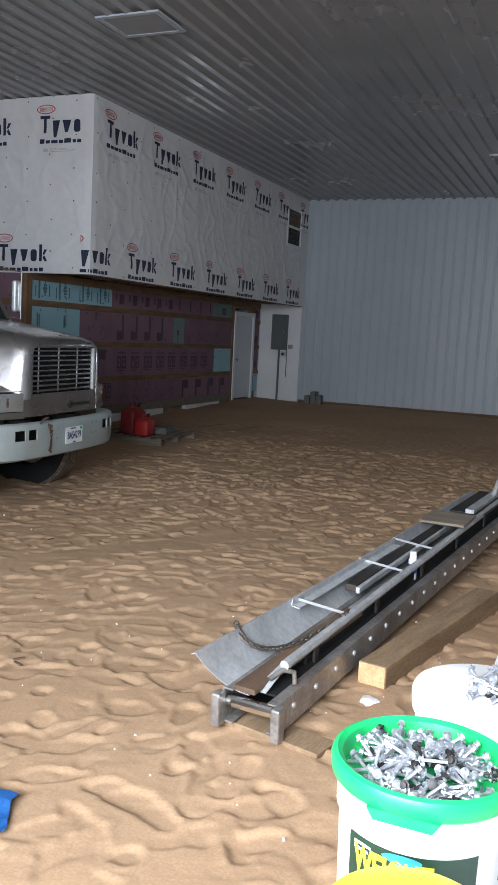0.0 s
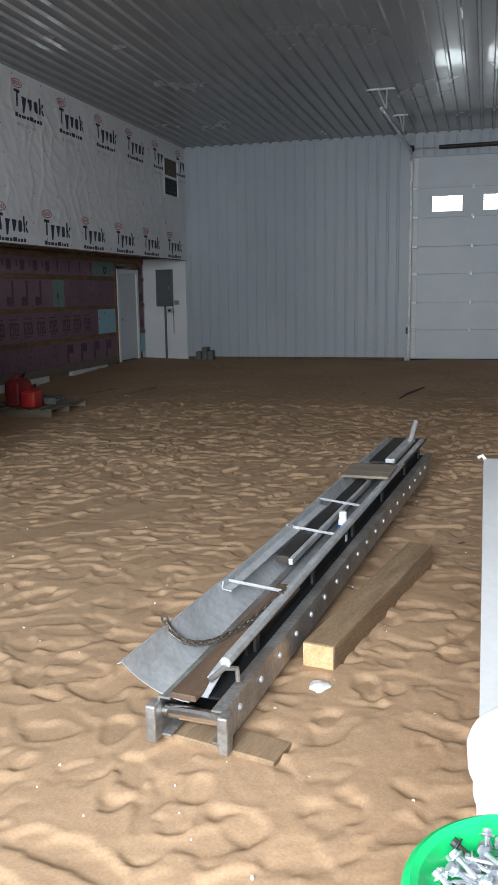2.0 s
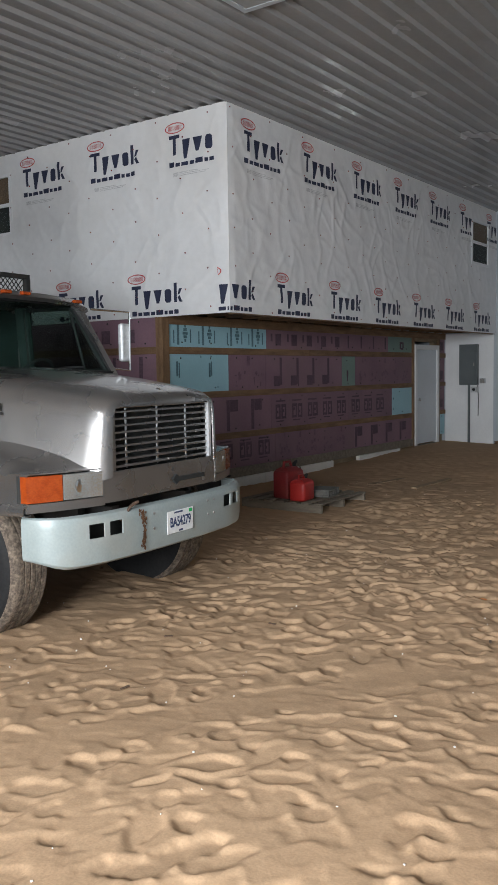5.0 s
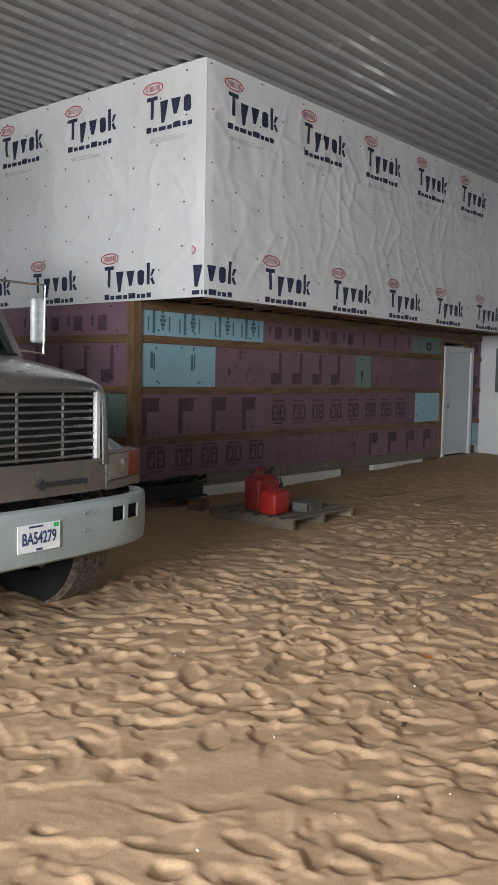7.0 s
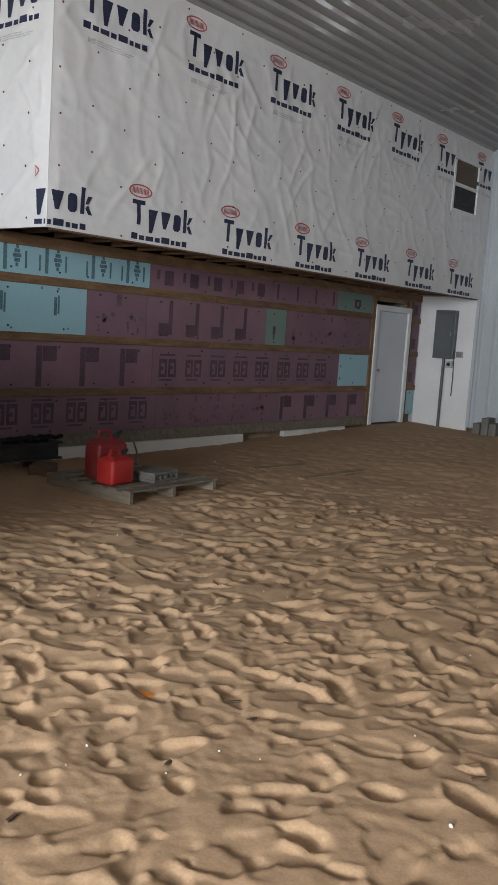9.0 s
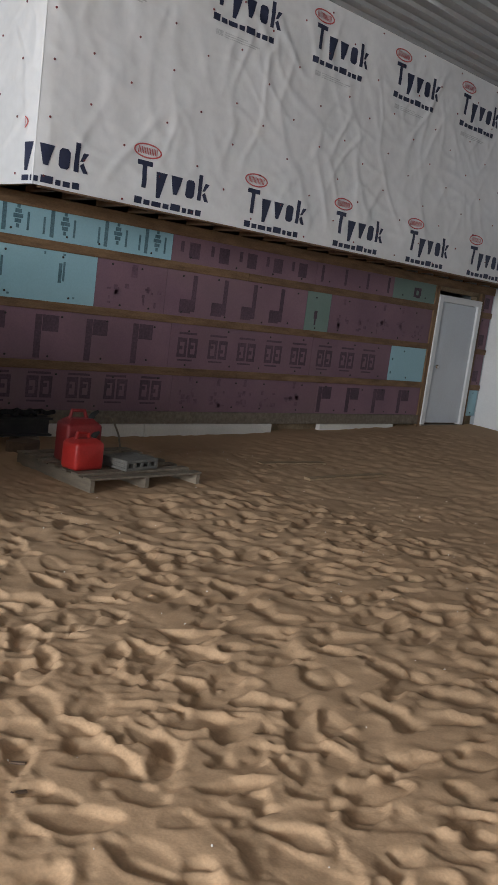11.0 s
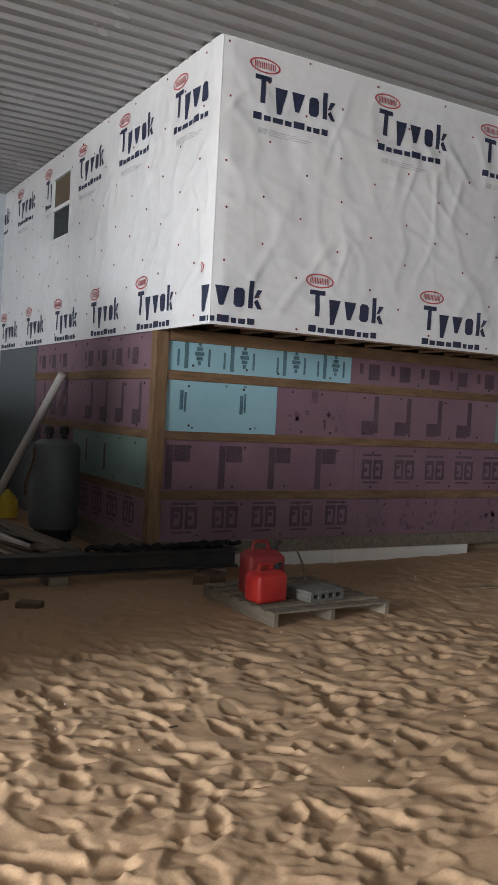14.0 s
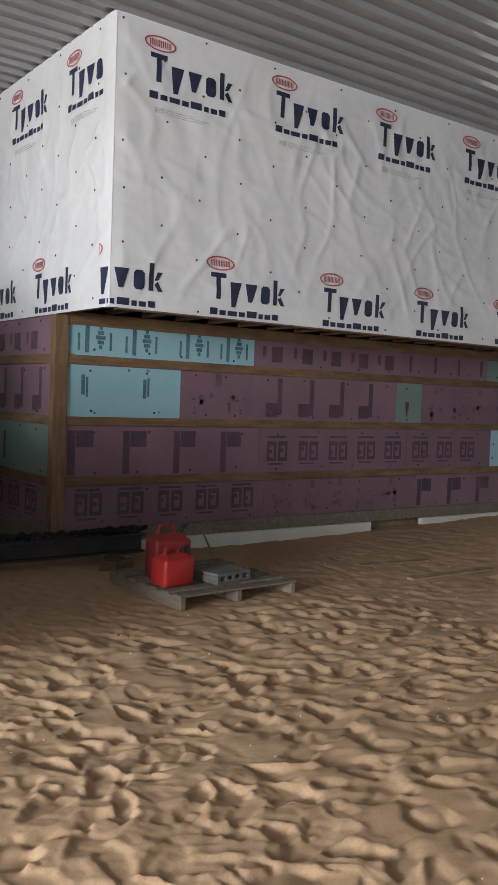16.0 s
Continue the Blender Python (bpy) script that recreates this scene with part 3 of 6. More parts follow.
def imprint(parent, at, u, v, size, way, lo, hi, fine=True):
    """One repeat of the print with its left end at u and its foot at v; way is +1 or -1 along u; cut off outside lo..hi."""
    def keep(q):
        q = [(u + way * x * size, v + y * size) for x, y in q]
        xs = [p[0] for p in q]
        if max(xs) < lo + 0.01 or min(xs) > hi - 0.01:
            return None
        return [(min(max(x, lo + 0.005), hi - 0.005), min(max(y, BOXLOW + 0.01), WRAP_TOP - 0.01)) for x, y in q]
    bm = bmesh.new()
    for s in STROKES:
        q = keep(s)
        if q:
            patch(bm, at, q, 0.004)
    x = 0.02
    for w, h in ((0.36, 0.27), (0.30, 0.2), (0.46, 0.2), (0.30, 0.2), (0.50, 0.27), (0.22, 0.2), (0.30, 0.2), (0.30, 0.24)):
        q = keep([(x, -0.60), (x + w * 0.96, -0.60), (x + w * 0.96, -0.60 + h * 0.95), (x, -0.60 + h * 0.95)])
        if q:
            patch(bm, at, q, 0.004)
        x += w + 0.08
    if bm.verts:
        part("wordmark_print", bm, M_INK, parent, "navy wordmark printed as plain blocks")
    else:
        bm.free()
    bm = bmesh.new()
    n = 28
    for k in range(n):
        a0, a1 = 2 * math.pi * k / n, 2 * math.pi * (k + 1) / n
        q = keep([(0.42 + 0.66 * math.cos(a0), 1.36 + 0.27 * math.sin(a0)), (0.42 + 0.66 * math.cos(a1), 1.36 + 0.27 * math.sin(a1)), (0.42 + 0.59 * math.cos(a1), 1.36 + 0.215 * math.sin(a1)), (0.42 + 0.59 * math.cos(a0), 1.36 + 0.215 * math.sin(a0))])
        if q:
            patch(bm, at, q, 0.004)
    for k in range(6):
        x = -0.02 + k * 0.155
        for d in (0, 0.075):
            q = keep([(x + d, 1.24), (x + d + 0.035, 1.24), (x + d + 0.035, 1.48), (x + d, 1.48)])
            if q:
                patch(bm, at, q, 0.004)
    if bm.verts:
        part("oval_print", bm, M_REDINK, parent, "red oval mark")
    else:
        bm.free()
    if fine:
        bm = bmesh.new()
        for x0, x1, y0, y1 in ((0.25, 0.62, -1.08, -0.88), (0.7, 1.9, -0.93, -0.89), (0.7, 2.6, -1.01, -0.97), (0.7, 2.4, -1.09, -1.05)):
            q = keep([(x0, y0), (x1, y0), (x1, y1), (x0, y1)])
            if q:
                patch(bm, at, q, 0.004)
        if bm.verts:
            part("fine_print", bm, M_GREYINK, parent)
        else:
            bm.free()


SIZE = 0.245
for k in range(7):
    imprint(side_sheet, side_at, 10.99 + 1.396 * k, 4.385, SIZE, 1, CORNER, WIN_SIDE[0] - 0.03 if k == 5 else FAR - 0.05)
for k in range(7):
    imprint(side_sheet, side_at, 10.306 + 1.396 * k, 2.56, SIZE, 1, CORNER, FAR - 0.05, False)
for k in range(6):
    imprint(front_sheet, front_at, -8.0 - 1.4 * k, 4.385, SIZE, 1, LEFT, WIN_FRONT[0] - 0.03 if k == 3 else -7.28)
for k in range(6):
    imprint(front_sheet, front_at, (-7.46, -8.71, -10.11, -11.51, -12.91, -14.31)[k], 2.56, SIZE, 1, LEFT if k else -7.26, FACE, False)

cap = bmesh.new()
bmesh.ops.create_cone(cap, cap_ends=True, segments=8, radius1=0.0115, radius2=0.009, depth=0.005)
cap_mesh = bpy.data.meshes.new("cap_fastener")
cap.to_mesh(cap_mesh)
cap.free()
cap_mesh.materials.append(M_CAP)


def fasteners(parent, at, u0, u1, turn):
    rng = random.Random(5)
    u, i = u0, 0
    while u < u1:
        for j in range(6):
            v = BOXLOW + 0.06 + 0.47 * j + (0.22 if i % 2 else 0) + rng.uniform(-0.05, 0.05)
            if v < WRAP_TOP - 0.03:
                ob = new("cap_fastener", cap_mesh)
                ob.parent = parent
                ob.matrix_basis = Matrix.Translation(at(u + rng.uniform(-0.03, 0.03), v, 0.004)) @ turn
        u += 0.41
        i += 1


fasteners(side_sheet, side_at, CORNER + 0.08, FAR - 0.6, pose(0, 0, 0, 0, 90, 0))
fasteners(front_sheet, front_at, LEFT + 0.5, FACE - 0.04, pose(0, 0, 0, 90, 0, 0))


def small_window(name, m, w, h, label):
    """A single-hung window in a raw opening: frame, two sashes; m puts its lower left corner, x along, y inwards."""
    win = tagged(thing(name, label, "window", m), kind="structure")
    bm = box(-0.02, -0.012, -0.02, 0.035, 0.09, h + 0.02)
    box(w - 0.035, -0.012, -0.02, w + 0.02, 0.09, h + 0.02, bm=bm)
    box(0.035, -0.012, -0.02, w - 0.035, 0.09, 0.03, bm=bm)
    box(0.035, -0.012, h - 0.03, w - 0.035, 0.09, h + 0.02, bm=bm)
    part("window_frame", bm, M_WHITE, win, "white vinyl frame")
    part("meeting_rail", box(0.035, -0.006, h * 0.47, w - 0.035, 0.06, h * 0.53), M_WHITE, win)
    for z0, z1, y in ((0.03, h * 0.47, 0.006), (h * 0.53, h - 0.03, -0.002)):
        p = part("pane", box(0.035, y, z0, w - 0.035, y + 0.005, z1), M_GLASS, win)
        p.visible_shadow = False
    part("blind_board", box(0.034, 0.020, h * 0.53, w - 0.034, 0.030, h - 0.029), M_BROWNWOOD, win, "raw sheathing behind the upper sash")
    # near-black sheet gives the lower pane the darkness of an unlit room
    part("dark_room_sheet", box(0.034, 0.020, 0.029, w - 0.034, 0.030, h * 0.47), M_DARK, win, "dark sheet standing in for the unlit room behind the lower sash")
    return win


small_window("window_1", pose(FACE + 0.012, WIN_SIDE[0], WIN_SIDE[2], 0, 0, 90), WIN_SIDE[1] - WIN_SIDE[0], WIN_SIDE[3] - WIN_SIDE[2], "small white single-hung window with a dark room behind")
small_window("window_2", pose(WIN_FRONT[0], CORNER - 0.012, WIN_FRONT[2], 0, 0, 0), WIN_FRONT[1] - WIN_FRONT[0], WIN_FRONT[3] - WIN_FRONT[2], "small white single-hung window with a dark room behind")

# joists of the overhang, seen from below
soffit = tagged(thing("soffit", "open lumber joists under the overhanging room", "soffit"), kind="structure")
y = CORNER + 0.12
while y < FAR - 0.1:
    part("joist", box(WALL + 0.01, y, BOXLOW + 0.03, FACE - 0.11, y + 0.038, BOXLOW + 0.235), M_LUMBER_X, soffit)
    y += 0.406
part("rim_board", box(FACE - 0.10, CORNER + 0.1, BOXLOW - 0.02, FACE - 0.02, FAR - 0.04, BOXLOW - 0.001), M_LUMBER, soffit)

# ---- lower wall: studs with foam boards between girts ----
wall_lower = tagged(thing("wall_lower", "unfinished lower wall of pink and blue foam boards between lumber girts", "wall"), kind="structure")
part("backing", box(WALL - 0.2, CORNER + 0.2, -0.1, WALL - 0.09, 18.36, BOXLOW + 0.03), M_PLY, wall_lower)
part("backing", box(WALL - 0.2, 19.55, -0.1, WALL - 0.09, FAR, BOXLOW + 0.03), M_PLY, wall_lower)
part("backing", box(WALL - 0.2, 18.36, 2.24, WALL - 0.09, 19.55, BOXLOW + 0.03), M_PLY, wall_lower)
part("backing", box(LEFT, CORNER + 0.09, -0.1, WALL - 0.09, CORNER + 0.2, BOXLOW), M_PLY, wall_lower)
ROWS_Z = [(2.005, 2.392), (1.393, 1.91), (0.785, 1.305), (0.26, 0.695)]
GIRT_Z = [(1.91, 2.005), (1.305, 1.393), (0.695, 0.785)]
for z0, z1 in GIRT_Z:
    y = CORNER + 0.13
    for y1 in (14.3, 18.27):
        part("girt", box(WALL - 0.045, y, z0, WALL + 0.006, y1 - 0.002, z1, 0.003, 1), M_LUMBER, wall_lower)
        y = y1
    part("girt", box(WALL - 0.045, 19.64, z0, WALL + 0.006, FAR - 0.02, z1, 0.003, 1), M_LUMBER, wall_lower)
    part("girt", box(-12.4, CORNER - 0.006, z0, WALL - 0.11, CORNER + 0.045, z1, 0.003, 1), M_LUMBER_X, wall_lower)
part("top_plate", box(WALL - 0.045, CORNER + 0.13, 2.30, WALL + 0.004, FAR - 0.02, 2.425, 0.003, 1), M_LUMBER, wall_lower)
part("corner_post", box(WALL - 0.105, CORNER - 0.012, -0.05, WALL + 0.012, CORNER + 0.128, BOXLOW - 0.001, 0.004, 1), M_LUMBER_Z, wall_lower)
part("sill_plate", box(WALL - 0.045, CORNER + 0.13, 0.118, WALL + 0.02, 18.27, 0.26, 0.004, 1), M_GREYWOOD, wall_lower, "weathered treated sill plank")
part("sill_plate", box(-12.4, CORNER - 0.02, 0.0, WALL - 0.11, CORNER + 0.045, 0.26, 0.004, 1), M_GREYWOOD, wall_lower, "weathered treated sill plank")
for a, b in ((10.85, 12.92), (12.925, 15.0), (15.95, 17.62)):
    part("footing_board", box(WALL - 0.04, a, -0.10, WALL + 0.045, b, 0.117, 0.006, 1), M_WHITEFOAM, wall_lower, "white foam board along the footing")


disc = bmesh.new()
bmesh.ops.create_cone(disc, cap_ends=True, segments=8, radius1=0.013, radius2=0.010, depth=0.006)
disc_mesh = bpy.data.meshes.new("screw_washer")
disc.to_mesh(disc_mesh)
disc.free()
disc_mesh.materials.append(M_BLACKSTEEL)
fix = random.Random(17)


def foam(u0, u1, z0, z1, material, plane, prints, ink=None):
    """One foam board with its printing. plane 'x': on the long wall, 'y': on the front wall."""
    put = (lambda a, c, b, d, z, e: (WALL - 0.05 + a, c, z, WALL - 0.02 + b, d, e)) if plane == "x" else (lambda a, c, b, d, z, e: (c, CORNER + 0.02 - b, z, d, CORNER + 0.05 - a, e))
    ob = part("insulation_board", box(*put(0, u0 + 0.002, 0, u1 - 0.002, z0 - 0.004, z1 + 0.004), 0.002, 1), material, wall_lower)
    bm = bmesh.new()
    for a, b, c, d in prints:
        box(*put(0.0305, u0 + a, 0.0015, u0 + b, z0 + c, z0 + d), bm=bm)
    if bm.verts:
        part("printing", bm, ink or (M_BLUEPRINT if material == M_BLUE else M_PINKPRINT), ob)
    else:
        bm.free()
    count = max(1, round((u1 - u0) / 0.62))
    for k in range(count):
        for z in (z0 + 0.05, z1 - 0.06):
            u = u0 + (u1 - u0) * (k + 0.5) / count + fix.uniform(-0.12, 0.12)
            w = new("screw_washer", disc_mesh)
            w.parent = ob
            z += fix.uniform(-0.02, 0.02)
            w.matrix_basis = pose(WALL - 0.017, u, z, 0, 90) if plane == "x" else pose(u, CORNER + 0.017, z, 90)
    return ob


def marks(kind, length, height, rng):
    """Blocks of unreadable printing along a board."""
    out, x = [], 0.12
    while x < length - 0.34:
        if kind == "flag":
            out += [(x, x + 0.19, height - 0.22, height - 0.05), (x - 0.085, x - 0.008, 0.02, height - 0.05)]
            x += 0.61
        elif kind == "foot":
            out += [(x + 0.10, x + 0.27, 0.04, 0.2), (x + 0.27, x + 0.335, 0.06, height - 0.03)]
            x += 0.49
        elif kind == "glyph":
            for o in (0.0, 0.165):
                a, lo, hi = x + o, 0.13, min(0.36, height - 0.07)
                out += [(a, a + 0.035, lo, hi), (a + 0.105, a + 0.14, lo, hi), (a + 0.035, a + 0.105, hi - 0.05, hi), (a + 0.035, a + 0.105, lo, lo + 0.04)]
                mid = (lo + hi) / 2 + rng.uniform(-0.03, 0.03)
                out += [(a + 0.035, a + 0.035 + rng.uniform(0.03, 0.05), mid - 0.022, mid + 0.022)]
            out += [(x + 0.01, x + 0.28, min(0.40, height - 0.05), min(0.425, height - 0.025)), (x + 0.02, x + 0.24, 0.085, 0.105)]
            x += 0.48
        elif kind == "square":
            out += [(x, x + 0.05, 0.12, 0.24), (x + 0.13, x + 0.29, 0.06, 0.24)]
            x += 0.46
        elif kind == "faint":
            for k in range(9):
                a, c = x + rng.uniform(0, 0.26), rng.uniform(0.05, 0.24)
                out.append((a, a + rng.uniform(0.02, 0.07), c, c + rng.uniform(0.02, 0.07)))
            if rng.random() < 0.6:
                out.append((x + 0.14, x + 0.19, height - 0.10, height - 0.01))
            x += 0.45
    return out


rng = random.Random(11)
BLUE_TOP = []
for k in range(4):
    x = 0.36 + k * 0.53 + (0.12 if k > 1 else 0)
    for j in range(5):
        w = 0.105 * (1 - abs(j - 2) / 3)
        BLUE_TOP.append((x - w / 2, x + w / 2, 0.07 + j * 0.048, 0.07 + j * 0.048 + 0.04))
    BLUE_TOP += [(x - 0.17, x - 0.125, 0.03, 0.30), (x - 0.25, x - 0.225, 0.05, 0.22), (x + 0.10, x + 0.125, 0.06, 0.24)]
foam(10.80, 13.09, *ROWS_Z[0], M_BLUE, "x", BLUE_TOP)
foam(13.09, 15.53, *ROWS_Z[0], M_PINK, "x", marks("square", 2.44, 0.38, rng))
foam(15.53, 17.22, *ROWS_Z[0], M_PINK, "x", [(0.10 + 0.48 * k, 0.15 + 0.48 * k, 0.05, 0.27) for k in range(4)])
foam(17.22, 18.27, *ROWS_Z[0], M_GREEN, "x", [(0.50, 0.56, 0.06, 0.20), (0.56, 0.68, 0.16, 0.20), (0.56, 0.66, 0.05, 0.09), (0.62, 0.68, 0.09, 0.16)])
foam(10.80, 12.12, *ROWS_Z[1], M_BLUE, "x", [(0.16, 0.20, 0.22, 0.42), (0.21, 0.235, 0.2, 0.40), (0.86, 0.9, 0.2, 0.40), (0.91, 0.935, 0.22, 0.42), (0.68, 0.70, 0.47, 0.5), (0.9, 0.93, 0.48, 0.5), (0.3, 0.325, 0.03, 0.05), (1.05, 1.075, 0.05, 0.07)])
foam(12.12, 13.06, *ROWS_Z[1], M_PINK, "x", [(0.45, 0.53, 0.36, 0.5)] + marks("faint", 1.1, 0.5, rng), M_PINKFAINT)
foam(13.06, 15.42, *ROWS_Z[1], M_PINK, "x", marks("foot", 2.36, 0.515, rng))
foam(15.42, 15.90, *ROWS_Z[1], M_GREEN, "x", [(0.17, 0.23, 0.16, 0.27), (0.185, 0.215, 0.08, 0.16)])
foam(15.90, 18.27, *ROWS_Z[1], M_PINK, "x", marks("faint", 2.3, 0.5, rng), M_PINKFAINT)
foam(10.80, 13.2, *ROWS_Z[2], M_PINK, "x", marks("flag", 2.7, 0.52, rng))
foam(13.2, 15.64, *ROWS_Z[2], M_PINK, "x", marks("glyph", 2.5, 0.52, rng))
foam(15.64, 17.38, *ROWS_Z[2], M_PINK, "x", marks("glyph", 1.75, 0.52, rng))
foam(17.38, 18.27, *ROWS_Z[2], M_BLUE, "x", [(0.04, 0.07, 0.1, 0.14), (0.05, 0.08, 0.3, 0.34)])
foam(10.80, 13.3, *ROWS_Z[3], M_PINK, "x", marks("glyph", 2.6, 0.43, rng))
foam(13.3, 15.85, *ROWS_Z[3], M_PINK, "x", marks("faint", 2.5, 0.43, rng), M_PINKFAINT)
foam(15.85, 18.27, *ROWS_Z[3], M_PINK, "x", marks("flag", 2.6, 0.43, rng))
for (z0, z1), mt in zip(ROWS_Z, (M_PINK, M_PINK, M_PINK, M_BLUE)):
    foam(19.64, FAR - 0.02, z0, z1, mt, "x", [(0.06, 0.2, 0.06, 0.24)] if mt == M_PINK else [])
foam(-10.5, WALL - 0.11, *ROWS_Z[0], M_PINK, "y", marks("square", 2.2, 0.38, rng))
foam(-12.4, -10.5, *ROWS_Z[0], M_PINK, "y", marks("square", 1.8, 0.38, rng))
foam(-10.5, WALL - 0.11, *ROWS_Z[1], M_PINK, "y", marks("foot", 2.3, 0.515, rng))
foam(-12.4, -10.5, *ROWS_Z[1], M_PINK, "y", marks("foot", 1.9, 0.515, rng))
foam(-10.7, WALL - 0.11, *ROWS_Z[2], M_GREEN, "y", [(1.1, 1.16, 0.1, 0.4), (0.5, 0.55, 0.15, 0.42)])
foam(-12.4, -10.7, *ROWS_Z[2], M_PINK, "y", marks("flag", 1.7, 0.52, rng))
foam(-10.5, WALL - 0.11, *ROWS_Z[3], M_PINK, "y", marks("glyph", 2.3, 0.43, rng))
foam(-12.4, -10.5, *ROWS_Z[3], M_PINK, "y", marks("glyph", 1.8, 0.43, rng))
part("grey_panel", box(LEFT, CORNER + 0.01, 0.0, -12.41, CORNER + 0.05, BOXLOW - 0.001), M_DARKPANEL, wall_lower, "bare grey sheet at the corner")

# man door in the lower wall
door_2 = tagged(thing("door_2", "white steel walk door, closed, in a white frame", "door"), kind="structure")
bm = box(WALL - 0.08, 18.36, 0.11, WALL + 0.025, 18.46, 2.17, 0.004, 1)
box(WALL - 0.08, 19.46, 0.11, WALL + 0.025, 19.56, 2.17, 0.004, 1, bm)
box(WALL - 0.08, 18.46, 2.07, WALL + 0.025, 19.46, 2.17, 0.004, 1, bm)
part("door_frame", bm, M_WHITE, door_2)
part("door_leaf", box(WALL - 0.05, 18.465, 0.135, WALL - 0.008, 19.455, 2.065, 0.003, 1), M_DOOR, door_2)
part("threshold", box(WALL - 0.09, 18.36, 0.05, WALL + 0.03, 19.56, 0.109), M_GREYWOOD, door_2)
part("door_knob", lathe([(0.012, -0.01), (0.012, 0.03), (0.028, 0.036), (0.03, 0.055), (0.02, 0.068), (0.0, 0.07)], 16, "x", (WALL - 0.006, 18.53, 1.05)), M_CHROME, door_2)
for y0, y1 in ((18.27, 18.36), (19.56, 19.64)):
    part("door_stud", box(WALL - 0.045, y0, 0.0, WALL + 0.003, y1, 2.299, 0.003, 1), M_LUMBER_Z, wall_lower)

# attic hatch in the ceiling
hatch = tagged(thing("ceiling_hatch", "square grey hatch panel with white trim in the steel ceiling", "hatch"), kind="structure")
part("hatch_panel", box(-5.36, 8.17, CEIL - 0.046, -4.71, 8.68, CEIL - 0.034), M_CEIL, hatch)
bm = box(-5.42, 8.11, CEIL - 0.052, -5.36, 8.74, CEIL - 0.033)
box(-4.71, 8.11, CEIL - 0.052, -4.65, 8.74, CEIL - 0.033, bm=bm)
box(-5.36, 8.11, CEIL - 0.052, -4.71, 8.17, CEIL - 0.033, bm=bm)
box(-5.36, 8.68, CEIL - 0.052, -4.71, 8.74, CEIL - 0.033, bm=bm)
part("hatch_trim", bm, M_SIDING, hatch)


# ---- sand floor ----
def value_noise(g, X, Y, cell):
    """Smooth random relief with bumps about one cell wide, from -1 to 1."""
    U, V = (X - X.min()) / cell, (Y - Y.min()) / cell
    i, j = U.astype(int), V.astype(int)
    table = g.uniform(-1, 1, (j.max() + 2, i.max() + 2))
    u, v = U - i, V - j
    u, v = u * u * (3 - 2 * u), v * v * (3 - 2 * v)
    return (table[j, i] * (1 - u) + table[j, i + 1] * u) * (1 - v) + (table[j + 1, i] * (1 - u) + table[j + 1, i + 1] * u) * v


